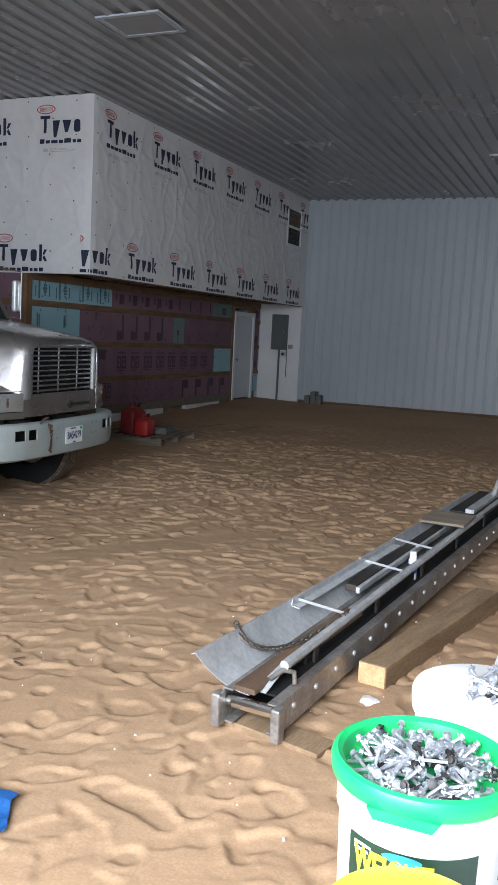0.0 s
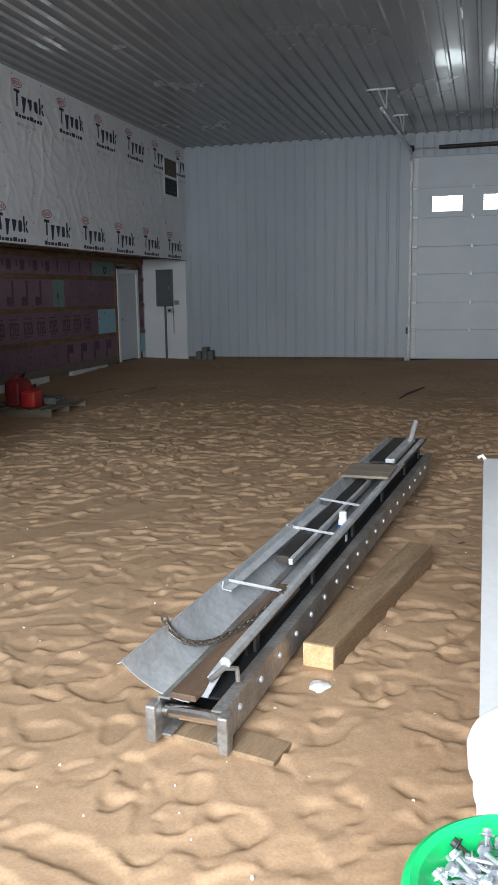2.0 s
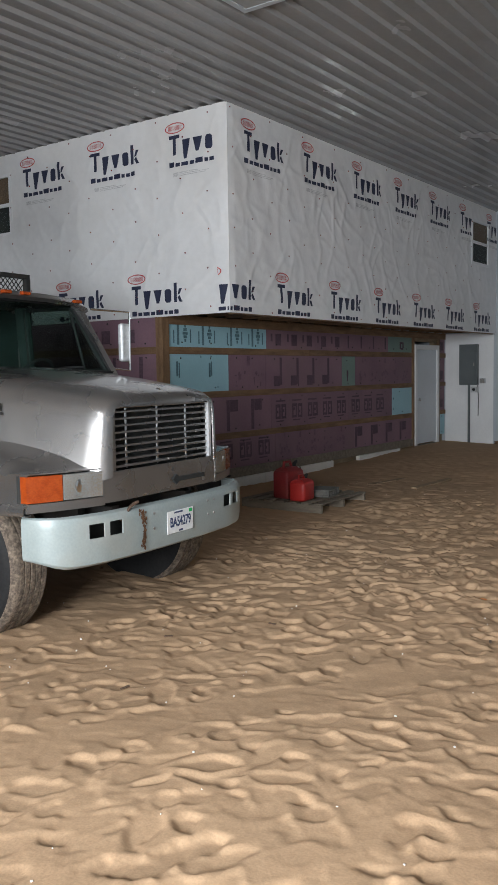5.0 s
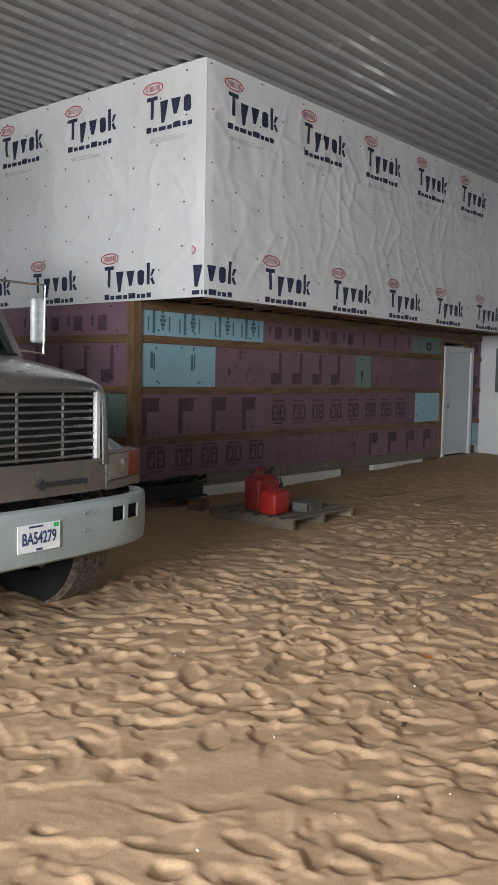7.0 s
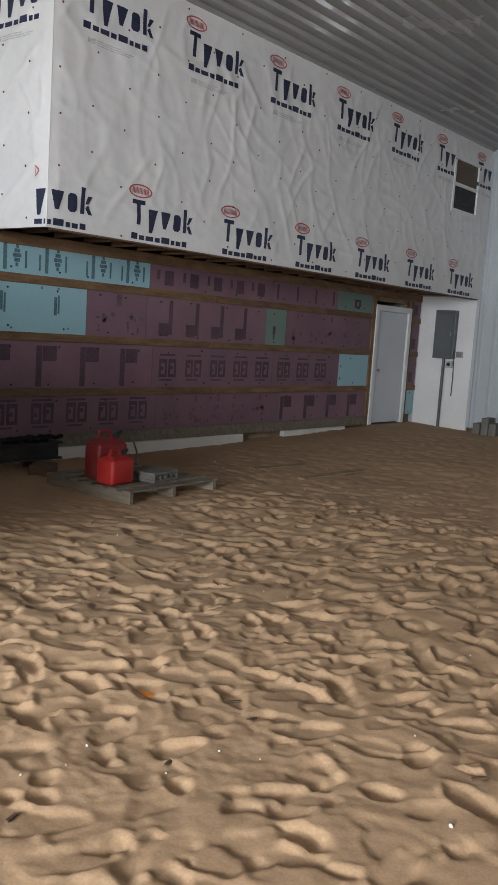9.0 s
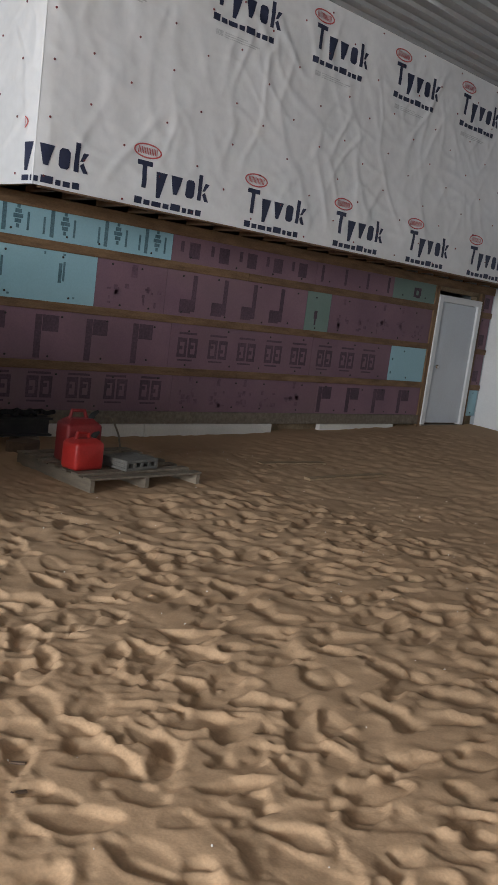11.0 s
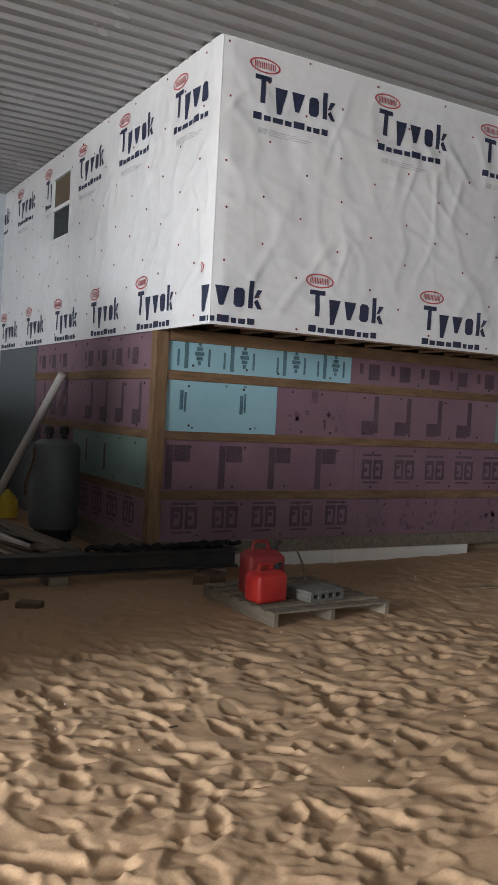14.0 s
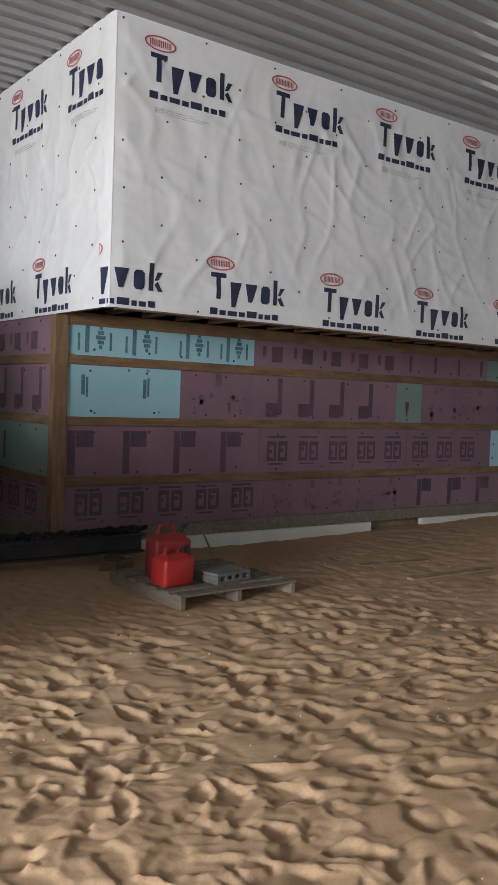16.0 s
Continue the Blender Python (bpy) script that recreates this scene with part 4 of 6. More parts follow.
def floor_height(xs, ys):
    """Trodden loose sand: broad swells and thousands of overlapping, slumped shoe prints."""
    g = np.random.default_rng(7)
    X, Y = np.meshgrid(xs, ys)
    Z = np.zeros_like(X)
    for k in range(34):
        a, w = g.uniform(0, math.pi), g.uniform(0.7, 4.0)
        Z += 0.0034 * np.sin(w * (X * math.cos(a) + Y * math.sin(a)) + g.uniform(0, 6.28)) / (0.6 + w * 0.3)
    ragged = 0.24 * value_noise(g, X, Y, 0.085) + 0.12 * value_noise(g, X, Y, 0.034)
    foot = np.zeros_like(X)
    for k in range(18000):
        cx, cy = g.uniform(-9.5, 3.5), g.uniform(0.4, 18.5)
        a = g.uniform(0, 2 * math.pi)
        shoe = k % 5 < 3
        if shoe:
            lng, wid, deep = g.uniform(0.105, 0.145), g.uniform(0.048, 0.066), g.uniform(-0.002, 0.026)
        else:
            lng, wid, deep = g.uniform(0.045, 0.085), g.uniform(0.038, 0.060), g.uniform(0.000, 0.026)
        if cy > 12.5 or cx < -5.6:
            deep *= 0.4
        deep *= 0.70 + 0.66 * min(1.0, max(0.0, (cy - 6.0) / 2.5))
        r = lng * 1.9
        i0, i1 = np.searchsorted(xs, (cx - r, cx + r))
        j0, j1 = np.searchsorted(ys, (cy - r, cy + r))
        dx, dy = X[j0:j1, i0:i1] - cx, Y[j0:j1, i0:i1] - cy
        u, v = (dx * math.cos(a) + dy * math.sin(a)) / lng, (-dx * math.sin(a) + dy * math.cos(a)) / wid
        if shoe:
            v = v / (0.88 + 0.16 * np.cos(2.6 * np.clip(u, -1, 1) - 0.6))
            q = np.sqrt(np.sqrt(u ** 4 + v ** 4 + u * u * v * v))
        else:
            q = np.sqrt(u * u + v * v)
        q = q * (1 + ragged[j0:j1, i0:i1])
        inside = 1 / (1 + np.exp(np.clip((q - 0.95) * 12.0, -40, 40)))
        rim = deep * (0.16 + 0.14 * np.clip(-u, -1, 1)) * np.exp(-((q - 1.22) / 0.20) ** 2)
        f = foot[j0:j1, i0:i1]
        level = -deep * (1 + 0.5 * np.clip(u, -1, 1))
        foot[j0:j1, i0:i1] = f + (level - f) * 0.93 * inside + rim
    # a smoothed wheel rut crosses the trodden ground
    rut = np.abs((X + 3.6) * 0.87 - (Y - 4.75) * 0.49)
    along = np.clip((Y - 3.2) / 0.5, 0, 1) * np.clip((7.0 - Y) / 0.6, 0, 1)
    mask = 1 / (1 + np.exp(np.clip((rut - 0.14) * 40, -30, 30))) * along * (X < -1.5)
    foot *= 1 - 0.85 * mask
    Z += np.maximum(foot, -0.06) - 0.008 * mask
    # crumbs and clods of loose sand, in patches
    patchy = np.clip(0.45 + 0.9 * value_noise(g, X, Y, 0.45), 0.08, 1) * np.clip((Y - 4.0) / 4, 0.15, 1) * (1 - 0.8 * mask)
    Z += patchy * (0.0030 * value_noise(g, X, Y, 0.045) + 0.0022 * value_noise(g, X, Y, 0.022))
    lumpy = np.clip((Y - 3.5) / 4, 0.35, 1) * (1 - 0.8 * mask) * np.where((Y > 12.5) | (X < -5.6), 0.45, 1)
    Z += lumpy * (0.0055 * value_noise(g, X, Y, 0.15) + 0.0035 * value_noise(g, X, Y, 0.08))
    Z += g.normal(0, 0.0005, Z.shape)
    rise = np.clip((Y - 13.5) / 5.5, 0, 1)
    Z += 0.085 * rise * rise * (3 - 2 * rise)
    edge = np.clip((Y - 0.0) / 1.0, 0, 1) * np.clip((RIGHT - X) / 0.5, 0, 1) * np.clip((X - LEFT) / 0.5, 0, 1)
    return Z * edge


def spaced(stops):
    out = []
    for (a, step), (b, _) in zip(stops, stops[1:]):
        out += list(np.arange(a, b - step * 0.3, step))
    return np.array(out + [stops[-1][0]])


FX = spaced([(LEFT - 0.05, 0.07), (-7.6, 0.030), (-4.8, 0.0125), (0.5, 0.04), (RIGHT + 0.05, 0)])
FY = spaced([(FRONT - 0.1, 0.08), (1.6, 0.0135), (9.6, 0.024), (13.5, 0.045), (FAR + 0.1, 0)])
FZ = floor_height(FX, FY)


def sand_at(x, y):
    i, j = min(np.searchsorted(FX, x), len(FX) - 1), min(np.searchsorted(FY, y), len(FY) - 1)
    return float(FZ[j, i])


def build_floor():
    nx, ny = len(FX), len(FY)
    X, Y = np.meshgrid(FX, FY)
    co = np.stack([X, Y, FZ], -1).reshape(-1, 3).astype(np.float32)
    base = (np.arange(ny - 1)[:, None] * nx + np.arange(nx - 1)[None, :]).ravel()
    quads = np.stack([base, base + 1, base + nx + 1, base + nx], -1).astype(np.int32)
    me = bpy.data.meshes.new("floor")
    me.vertices.add(len(co))
    me.vertices.foreach_set("co", co.ravel())
    me.loops.add(quads.size)
    me.loops.foreach_set("vertex_index", quads.ravel())
    me.polygons.add(len(quads))
    me.polygons.foreach_set("loop_start", np.arange(0, quads.size, 4, dtype=np.int32))
    me.polygons.foreach_set("use_smooth", np.ones(len(quads), dtype=bool))
    me.update(calc_edges=True)
    me.materials.append(M_SAND)
    return new("floor", me)


floor = tagged(build_floor(), "loose tan sand floor covered in footprints", "floor", kind="structure")


# ---- the truck ----
def text_mesh(body, size, depth=0.0008, spacing=1.0, bold=0.0):
    """A word in the built-in font as a bmesh, centred on the origin in x and z, facing -y."""
    cu = bpy.data.curves.new("lettering", "FONT")
    cu.body, cu.size, cu.extrude, cu.space_character, cu.offset = body, size, depth, spacing, bold
    cu.align_x, cu.align_y = "CENTER", "CENTER"
    ob = bpy.data.objects.new("lettering", cu)
    me = bpy.data.meshes.new_from_object(ob)
    bm = bmesh.new()
    bm.from_mesh(me)
    bmesh.ops.transform(bm, matrix=pose(0, 0, 0, 90), verts=bm.verts)
    bpy.data.objects.remove(ob)
    return bm


TRUCK = pose(-4.69, 6.70, 0, 0, 0, 4.6)
truck = thing("truck", "silver work truck with a pale grey bumper parked on sand", "truck", TRUCK)


def mirrored(half):
    return [(x, -y, z) for x, y, z in half[::-1]] + [p for p in half if p[1] > 0]


def hood_section(x, pts):
    return mirrored([(x - 0.10 * (y / 0.95) ** 2 * (1 if x > -0.3 else 0.3), y, z) for y, z in pts])


HOOD = [
    hood_section(0.038, [(0, 1.448), (0.3, 1.445), (0.49, 1.438), (0.548, 1.425), (0.570, 1.37), (0.577, 1.24), (0.580, 1.09), (0.582, 0.985)]),
    hood_section(0.036, [(0, 1.470), (0.3, 1.466), (0.50, 1.456), (0.568, 1.435), (0.596, 1.375), (0.606, 1.24), (0.612, 1.09), (0.616, 0.98)]),
    hood_section(0.022, [(0, 1.492), (0.3, 1.487), (0.51, 1.474), (0.586, 1.448), (0.620, 1.385), (0.634, 1.24), (0.644, 1.09), (0.650, 0.975)]),
    hood_section(-0.015, [(0, 1.513), (0.3, 1.508), (0.525, 1.493), (0.602, 1.462), (0.640, 1.392), (0.656, 1.24), (0.668, 1.10), (0.678, 0.98)]),
    hood_section(-0.09, [(0, 1.538), (0.31, 1.532), (0.54, 1.514), (0.62, 1.478), (0.662, 1.40), (0.680, 1.25), (0.694, 1.12), (0.708, 1.0)]),
    hood_section(-0.28, [(0, 1.575), (0.32, 1.57), (0.58, 1.545), (0.67, 1.50), (0.715, 1.41), (0.735, 1.27), (0.75, 1.15), (0.77, 1.04)]),
    hood_section(-0.7, [(0, 1.632), (0.36, 1.627), (0.68, 1.597), (0.785, 1.54), (0.83, 1.44), (0.85, 1.31), (0.87, 1.20), (0.89, 1.10)]),
    hood_section(-1.0, [(0, 1.668), (0.40, 1.662), (0.74, 1.63), (0.85, 1.57), (0.895, 1.46), (0.92, 1.33), (0.93, 1.22), (0.95, 1.10)]),
    hood_section(-1.27, [(0, 1.70), (0.42, 1.692), (0.78, 1.66), (0.895, 1.60), (0.94, 1.48), (0.96, 1.34), (0.97, 1.22), (0.98, 1.08)]),
]
hood = part("hood", solidify(loft(HOOD), -0.010), M_SILVER, truck, "silver metallic sloping hood", True)
part("hood_ornament", lathe([(0.018, 0), (0.02, 0.012), (0.008, 0.022), (0.0, 0.024)], 12, "z", (-0.06, 0, 1.525)), M_CHROME, hood)
for s in (-1, 1):
    bm = box(-0.86, s * 0.868 - 0.004, 1.395, -0.68, s * 0.868 + 0.004, 1.412)
    for k in range(4):
        box(-0.85 + k * 0.042, s * 0.868 - 0.006, 1.42, -0.82 + k * 0.042, s * 0.868 + 0.006, 1.47, bm=bm)
    bmesh.ops.rotate(bm, verts=bm.verts, cent=(-0.77, s * 0.868, 1.43), matrix=Matrix.Rotation(s * -0.10, 3, "Z"))
    part("model_badge", bm, M_BLACKSTEEL, hood, "dark raised badge, drawn as bars")

NOSE = [(0.0, 0.0), (0.45, 0.0)] + [(0.45 + 0.69 * k / 14, -0.21 * (k / 14) ** 1.75) for k in range(1, 15)]
AXLE, WHEEL_Z, ARCH = -0.92, 0.425, 0.605


def nose_x(y):
    """How far back the swept nose lies at a half-width."""
    for (a, xa), (b, xb) in zip(NOSE, NOSE[1:]):
        if y <= b:
            return xa + (xb - xa) * (y - a) / (b - a)
    return NOSE[-1][1]


def fender(s):
    rows = []
    for k in range(31):
        x = -0.213 - 1.342 * k / 30
        t = (x - AXLE)
        crown = 1.20 - 0.34 * t * t / 0.80 - (0.02 if t < -0.3 else 0)
        arch = WHEEL_Z + math.sqrt(max(0.0, ARCH * ARCH - t * t)) if abs(t) < ARCH else 0.0
        low = max(arch, 0.80 if t > 0 else 0.60)
        crown = max(crown, low + 0.06)
        inner = 0.66 + 0.26 * min(1, max(0, -x - 0.25) / 1.0)
        out = 1.155 - 0.012 * max(0, t - 0.30) / 0.35
        row = [(inner, crown + 0.045), (inner + 0.10, crown + 0.036), (out - 0.20, crown + 0.022), (out - 0.11, crown + 0.008), (out - 0.05, crown - 0.014), (out - 0.022, max(low + 0.078, crown - 0.05)), (out - 0.026, max(low + 0.07, crown - 0.12)), (out - 0.018, low + 0.062), (out + 0.004, low + 0.048), (out + 0.012, low + 0.03), (out + 0.008, low + 0.008), (out - 0.008, low), (out - 0.05, low + 0.004)]
        lead = max(0.0, 1 - k / 14) ** 1.3
        drop = 0.05 * max(0.0, 1 - k / 4) ** 2
        brow = 1.046 if k < 4 else 0.0
        shaped = []
        for i, (y, z) in enumerate(row):
            if i < 6:
                shaped.append((x + lead * (nose_x(min(y, 1.14)) + 0.21), s * y, max(z - drop, brow)))
            else:
                shaped.append((x, s * y, z))
        rows.append(shaped)
    bm = loft(rows)
    return part("fender", solidify(bm, 0.008 * s), M_SILVER, truck, "silver front fender over the wheel", True)


for s in (-1, 1):
    fender(s)
    # inner wing and splash plate
    part("wheel_housing", box(-1.5, min(s * 0.60, s * 0.64), 0.55, -0.25, max(s * 0.60, s * 0.64), 1.08), M_BLACKSTEEL, truck)

# nose: grille surround, grille bars, valance


def band(z0, z1, y0, y1, lift=0.0, thick=0.03, s=1, tilt=0.0):
    """A piece of the swept nose between two half-widths."""
    def x_at(y):
        for (a, xa), (b, xb) in zip(NOSE, NOSE[1:]):
            if y <= b:
                return xa + (xb - xa) * (y - a) / (b - a)
        return NOSE[-1][1]
    ys = sorted({y0, y1, *[a for a, _ in NOSE if y0 < a < y1]})
    outer = [[(x_at(y) + lift - tilt * (z - z0), s * y, z) for z in (z0, z1)] for y in ys]
    inner = [[(x_at(y) + lift - thick - tilt * (z - z0), s * y, z) for z in (z1, z0)] for y in ys]
    return loft([o + i for o, i in zip(outer, inner)], closed=True, caps=True)


for s in (-1, 1):
    part("valance", band(0.825, 1.0, 0.0005, 0.64, s=s), M_SILVER, truck, "silver valance below the grille", True)
    part("lamp_surround", band(0.815, 0.87, 0.6405, 1.138, 0.004, s=s), M_SILVER, truck, "", True)
    part("lamp_divider", band(0.870, 1.044, 0.6405, 0.652, 0.004, s=s), M_SILVER, truck)
    part("lamp_bucket", band(0.872, 1.04, 0.653, 1.132, -0.06, 0.02, s=s), M_DARK, truck)
    lamp = part("headlight", band(0.878, 1.036, 0.655, 0.924, 0.006, 0.045, s=s), M_LENS, truck, "clear rectangular headlight")
    part("reflector", lathe([(0.05, 0), (0.04, 0.004), (0.0, 0.006)], 16, "x", (-0.066, s * 0.80, 0.957)), M_CHROME, lamp)
    part("turn_signal", band(0.876, 1.038, 0.930, 1.136, 0.008, 0.05, s=s), M_AMBER, truck, "amber turn signal lens", True)
part("grille_top", box(-0.06, -0.560, 1.425, -0.004, 0.560, 1.452, 0.006), M_SILVER, truck)
# dark sheet stands in for the shade behind the grille bars
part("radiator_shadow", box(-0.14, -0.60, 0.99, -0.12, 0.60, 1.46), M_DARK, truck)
grille = part("grille", box(-0.012, -0.575, 1.0, 0.002, 0.575, 1.022), M_SILVER, truck, "slatted grille in a silver surround")
for k in range(9):
    z = 1.045 + k * 0.0445
    part("grille_bar", box(-0.06, -0.572, z - 0.008, -0.02, 0.572, z + 0.008, 0.003, 1), M_SILVER, grille)
for y in (-0.36, -0.02, 0.32):
    part("grille_rod", box(-0.074, y - 0.010, 1.022, -0.061, y + 0.010, 1.424, 0.002, 1), M_CHROME, grille)
for s in (-1, 1):
    part("grille_side", box(-0.035, min(s * 0.535, s * 0.572), 1.022, -0.004, max(s * 0.535, s * 0.572), 1.436, 0.004, 1), M_GALV if s > 0 else M_SILVER, grille)
part("nose_mark", prism([(0.06, 0.90), (0.10, 0.865), (0.13, 0.883), (0.45, 0.883), (0.45, 0.912), (0.13, 0.912), (0.10, 0.935)], 0.0, 0.012, "x"), M_DARK, truck, "long dark nameplate, drawn as a plain shape")

# bumper with four openings
HALF_BUMP = [(0.3, 0.10), (0.59, 0.082), (0.705, 0.07), (0.745, 0.064), (0.86, 0.036), (0.93, 0.008), (0.99, -0.022), (1.04, -0.062), (1.075, -0.105), (1.10, -0.155), (1.115, -0.21), (1.122, -0.27)]
BUMP = [(-y, x) for y, x in HALF_BUMP[::-1]] + [(0, 0.105)] + HALF_BUMP
BUMPZ = [(0.455, -0.05), (0.475, -0.012), (0.53, 0), (0.635, 0.004), (0.725, 0.004), (0.755, 0), (0.775, -0.012), (0.785, -0.05)]


def bumper_mesh():
    bm = bmesh.new()
    rows = []
    for z, back in BUMPZ:
        row = []
        for y, x in BUMP:
            e = max(0.0, (abs(y) - 0.93) / 0.19)
            zz = z + (0.06 * e * e * (0.635 - z) / 0.18 if z < 0.63 else 0)
            row.append(bm.verts.new((x + back * (1 - 0.8 * min(1, e)), y * (1 + 0.35 * back * min(1, e)), zz)))
        rows.append(row)
    for j in range(len(rows) - 1):
        for i in range(len(BUMP) - 1):
            ym = abs(BUMP[i][0] + BUMP[i + 1][0]) / 2
            if j == 3 and (0.745 < ym < 0.86 or 0.59 < ym < 0.705):
                continue
            bm.faces.new((rows[j][i], rows[j][i + 1], rows[j + 1][i + 1], rows[j + 1][i]))
    return solidify(bm, 0.012)


bumper = part("bumper", bumper_mesh(), M_BUMPER, truck, "pale grey-green steel bumper with a rust stain", True)
# dark box stands in for the shade inside the bumper openings
part("bumper_shade", box(-0.12, -0.95, 0.50, -0.06, 0.95, 0.75), M_DARK, bumper)
g = random.Random(3)
bm = bmesh.new()
for k in range(110):
    z = g.uniform(0.50, 0.765)
    y = -0.41 + g.gauss(0, 0.010 + 0.03 * abs(z - 0.62)) + 0.012 * math.sin(z * 23)
    r = g.uniform(0.003, 0.012)
    c = bm.verts.new((0.110, y, z))
    ring = [bm.verts.new((0.1085, y + r * g.uniform(0.6, 1.2) * math.cos(a), z + r * 1.3 * g.uniform(0.6, 1.2) * math.sin(a))) for a in (k2 * 0.785 for k2 in range(8))]
    for i in range(8):
        bm.faces.new((c, ring[i], ring[(i + 1) % 8]))
part("rust_stain", bm, M_RUST, bumper, "brown rust streak")
part("tow_hook", tube([(0.02, -0.53, 0.70), (0.10, -0.53, 0.80), (0.11, -0.47, 0.82), (0.05, -0.44, 0.80)], 0.010, 8), M_DARKRUST, bumper, "rusty tow hook")
for y in (-0.30, 0.34, 0.42):
    for z in (0.62, 0.72):
        part("bumper_bolt", lathe([(0.010, 0), (0.008, 0.005), (0, 0.006)], 8, "x", (0.107, y, z)), M_STEEL, bumper)
plate = part("licence_plate", box(0.112, -0.165, 0.552, 0.117, 0.14, 0.706, 0.002, 1), M_PLATE, bumper, "white licence plate with blue characters")
bm = text_mesh("BA54279", 0.094, 0.0006, 1.0, 0.002)
bmesh.ops.transform(bm, matrix=pose(0.118, -0.0125, 0.625, 0, 0, 90) @ Matrix.Diagonal((0.70, 1, 1, 1)), verts=bm.verts)
part("plate_number", bm, M_PLATEBLUE, plate)
part("plate_small_print", box(0.1172, -0.085, 0.687, 0.118, 0.015, 0.698), M_PLATEBLUE, plate)
part("plate_small_print", box(0.1172, -0.035, 0.558, 0.118, 0.01, 0.571), M_PLATEBLUE, plate)
part("plate_sticker", box(0.1172, 0.09, 0.675, 0.118, 0.127, 0.70), M_LID, plate)


# wheels
def wheel(x, s, inner=0.79, outer=1.105):
    """A steer or drive wheel with its face towards s."""
    w = part("wheel", lathe([(0.10, 0.135), (0.24, 0.13), (0.258, 0.135), (0.258, 0.15), (0.10, 0.15)], 32, "y", (0, 0, 0)), M_ALLOY, truck, "polished disc wheel")
    w.matrix_basis = pose(x, s * (outer - 0.06), WHEEL_Z, 0, 0, 0 if s < 0 else 180) @ Matrix.Diagonal((1.07, 1, 1.07, 1))
    wd = outer - inner
    prof = [(0.258, -0.03), (0.30, -0.05), (0.42, -0.058), (0.465, -0.035), (0.488, 0.0)]
    for k in range(5):
        c = 0.02 + k * (wd - 0.10) / 4.5
        prof += [(0.494, c), (0.494, c + 0.035), (0.482, c + 0.038), (0.482, c + 0.044)]
    prof += [(0.488, wd - 0.06), (0.465, wd - 0.03), (0.42, wd - 0.02), (0.33, wd - 0.03), (0.258, wd - 0.05)]
    tyre = part("tyre", lathe([(r, h) for r, h in prof], 48, "y", caps=False), [M_RUBBER, M_TREAD], w, "black tyre with a dusty worn tread", True)
    for p in tyre.data.polygons:
        if math.hypot(p.center.x, p.center.z) > 0.474:
            p.material_index = 1
    part("rim", lathe([(0.264, -0.055), (0.254, -0.064), (0.243, -0.04), (0.236, 0.05), (0.226, 0.10), (0.207, 0.105), (0.193, 0.085), (0.176, 0.018), (0.166, 0.0), (0.13, -0.006), (0.116, -0.012)], 40, "y", caps=False), M_ALLOY, w, "bright aluminium rim", True)
    part("hub", lathe([(0.118, -0.018), (0.098, -0.03), (0.092, -0.085), (0.07, -0.10), (0.055, -0.135), (0.03, -0.145), (0.0, -0.147)], 28, "y"), M_ALLOY, w, "", True)
    for k in range(10):
        a = 2 * math.pi * k / 10
        part("lug_nut", lathe([(0.019, -0.004), (0.019, -0.040), (0.012, -0.045), (0.012, -0.062), (0, -0.064)], 6, "y", (0.143 * math.cos(a), 0, 0.143 * math.sin(a))), M_CHROME, w)
    # no real openings: dark discs stand in for the shade in the hand holes
    for k in range(8):
        a = 2 * math.pi * (k + 0.5) / 8
        part("hand_hole", lathe([(0.024, 0.030), (0.024, 0.010), (0, 0.0095)], 14, "y", (0.190 * math.cos(a), 0.035, 0.190 * math.sin(a))), M_DARK, w)
    return w


for s in (-1, 1):
    wheel(AXLE, s)
    wheel(-4.9, s)
part("front_axle", tube([(AXLE, -0.8, 0.42), (AXLE, -0.4, 0.36), (AXLE, 0.4, 0.36), (AXLE, 0.8, 0.42)], 0.05, 10), M_BLACKSTEEL, truck)
part("rear_axle", tube([(-4.9, -0.8, 0.45), (-4.9, 0.8, 0.45)], 0.06, 10), M_BLACKSTEEL, truck)
for s in (-1, 1):
    part("frame_rail", box(-6.4, min(s * 0.38, s * 0.46), 0.55, -0.12, max(s * 0.38, s * 0.46), 0.77), M_BLACKSTEEL, truck)
# plain dark boxes added to stop light passing under the truck
part("engine_light_block", box(-1.5, -0.58, 0.36, -0.35, 0.58, 0.95, 0.05), M_DARK, truck)
part("underbody_light_block", box(-6.3, -0.72, 0.28, -1.55, 0.72, 0.84, 0.05), M_DARK, truck, "plain dark box added under the truck to block light")

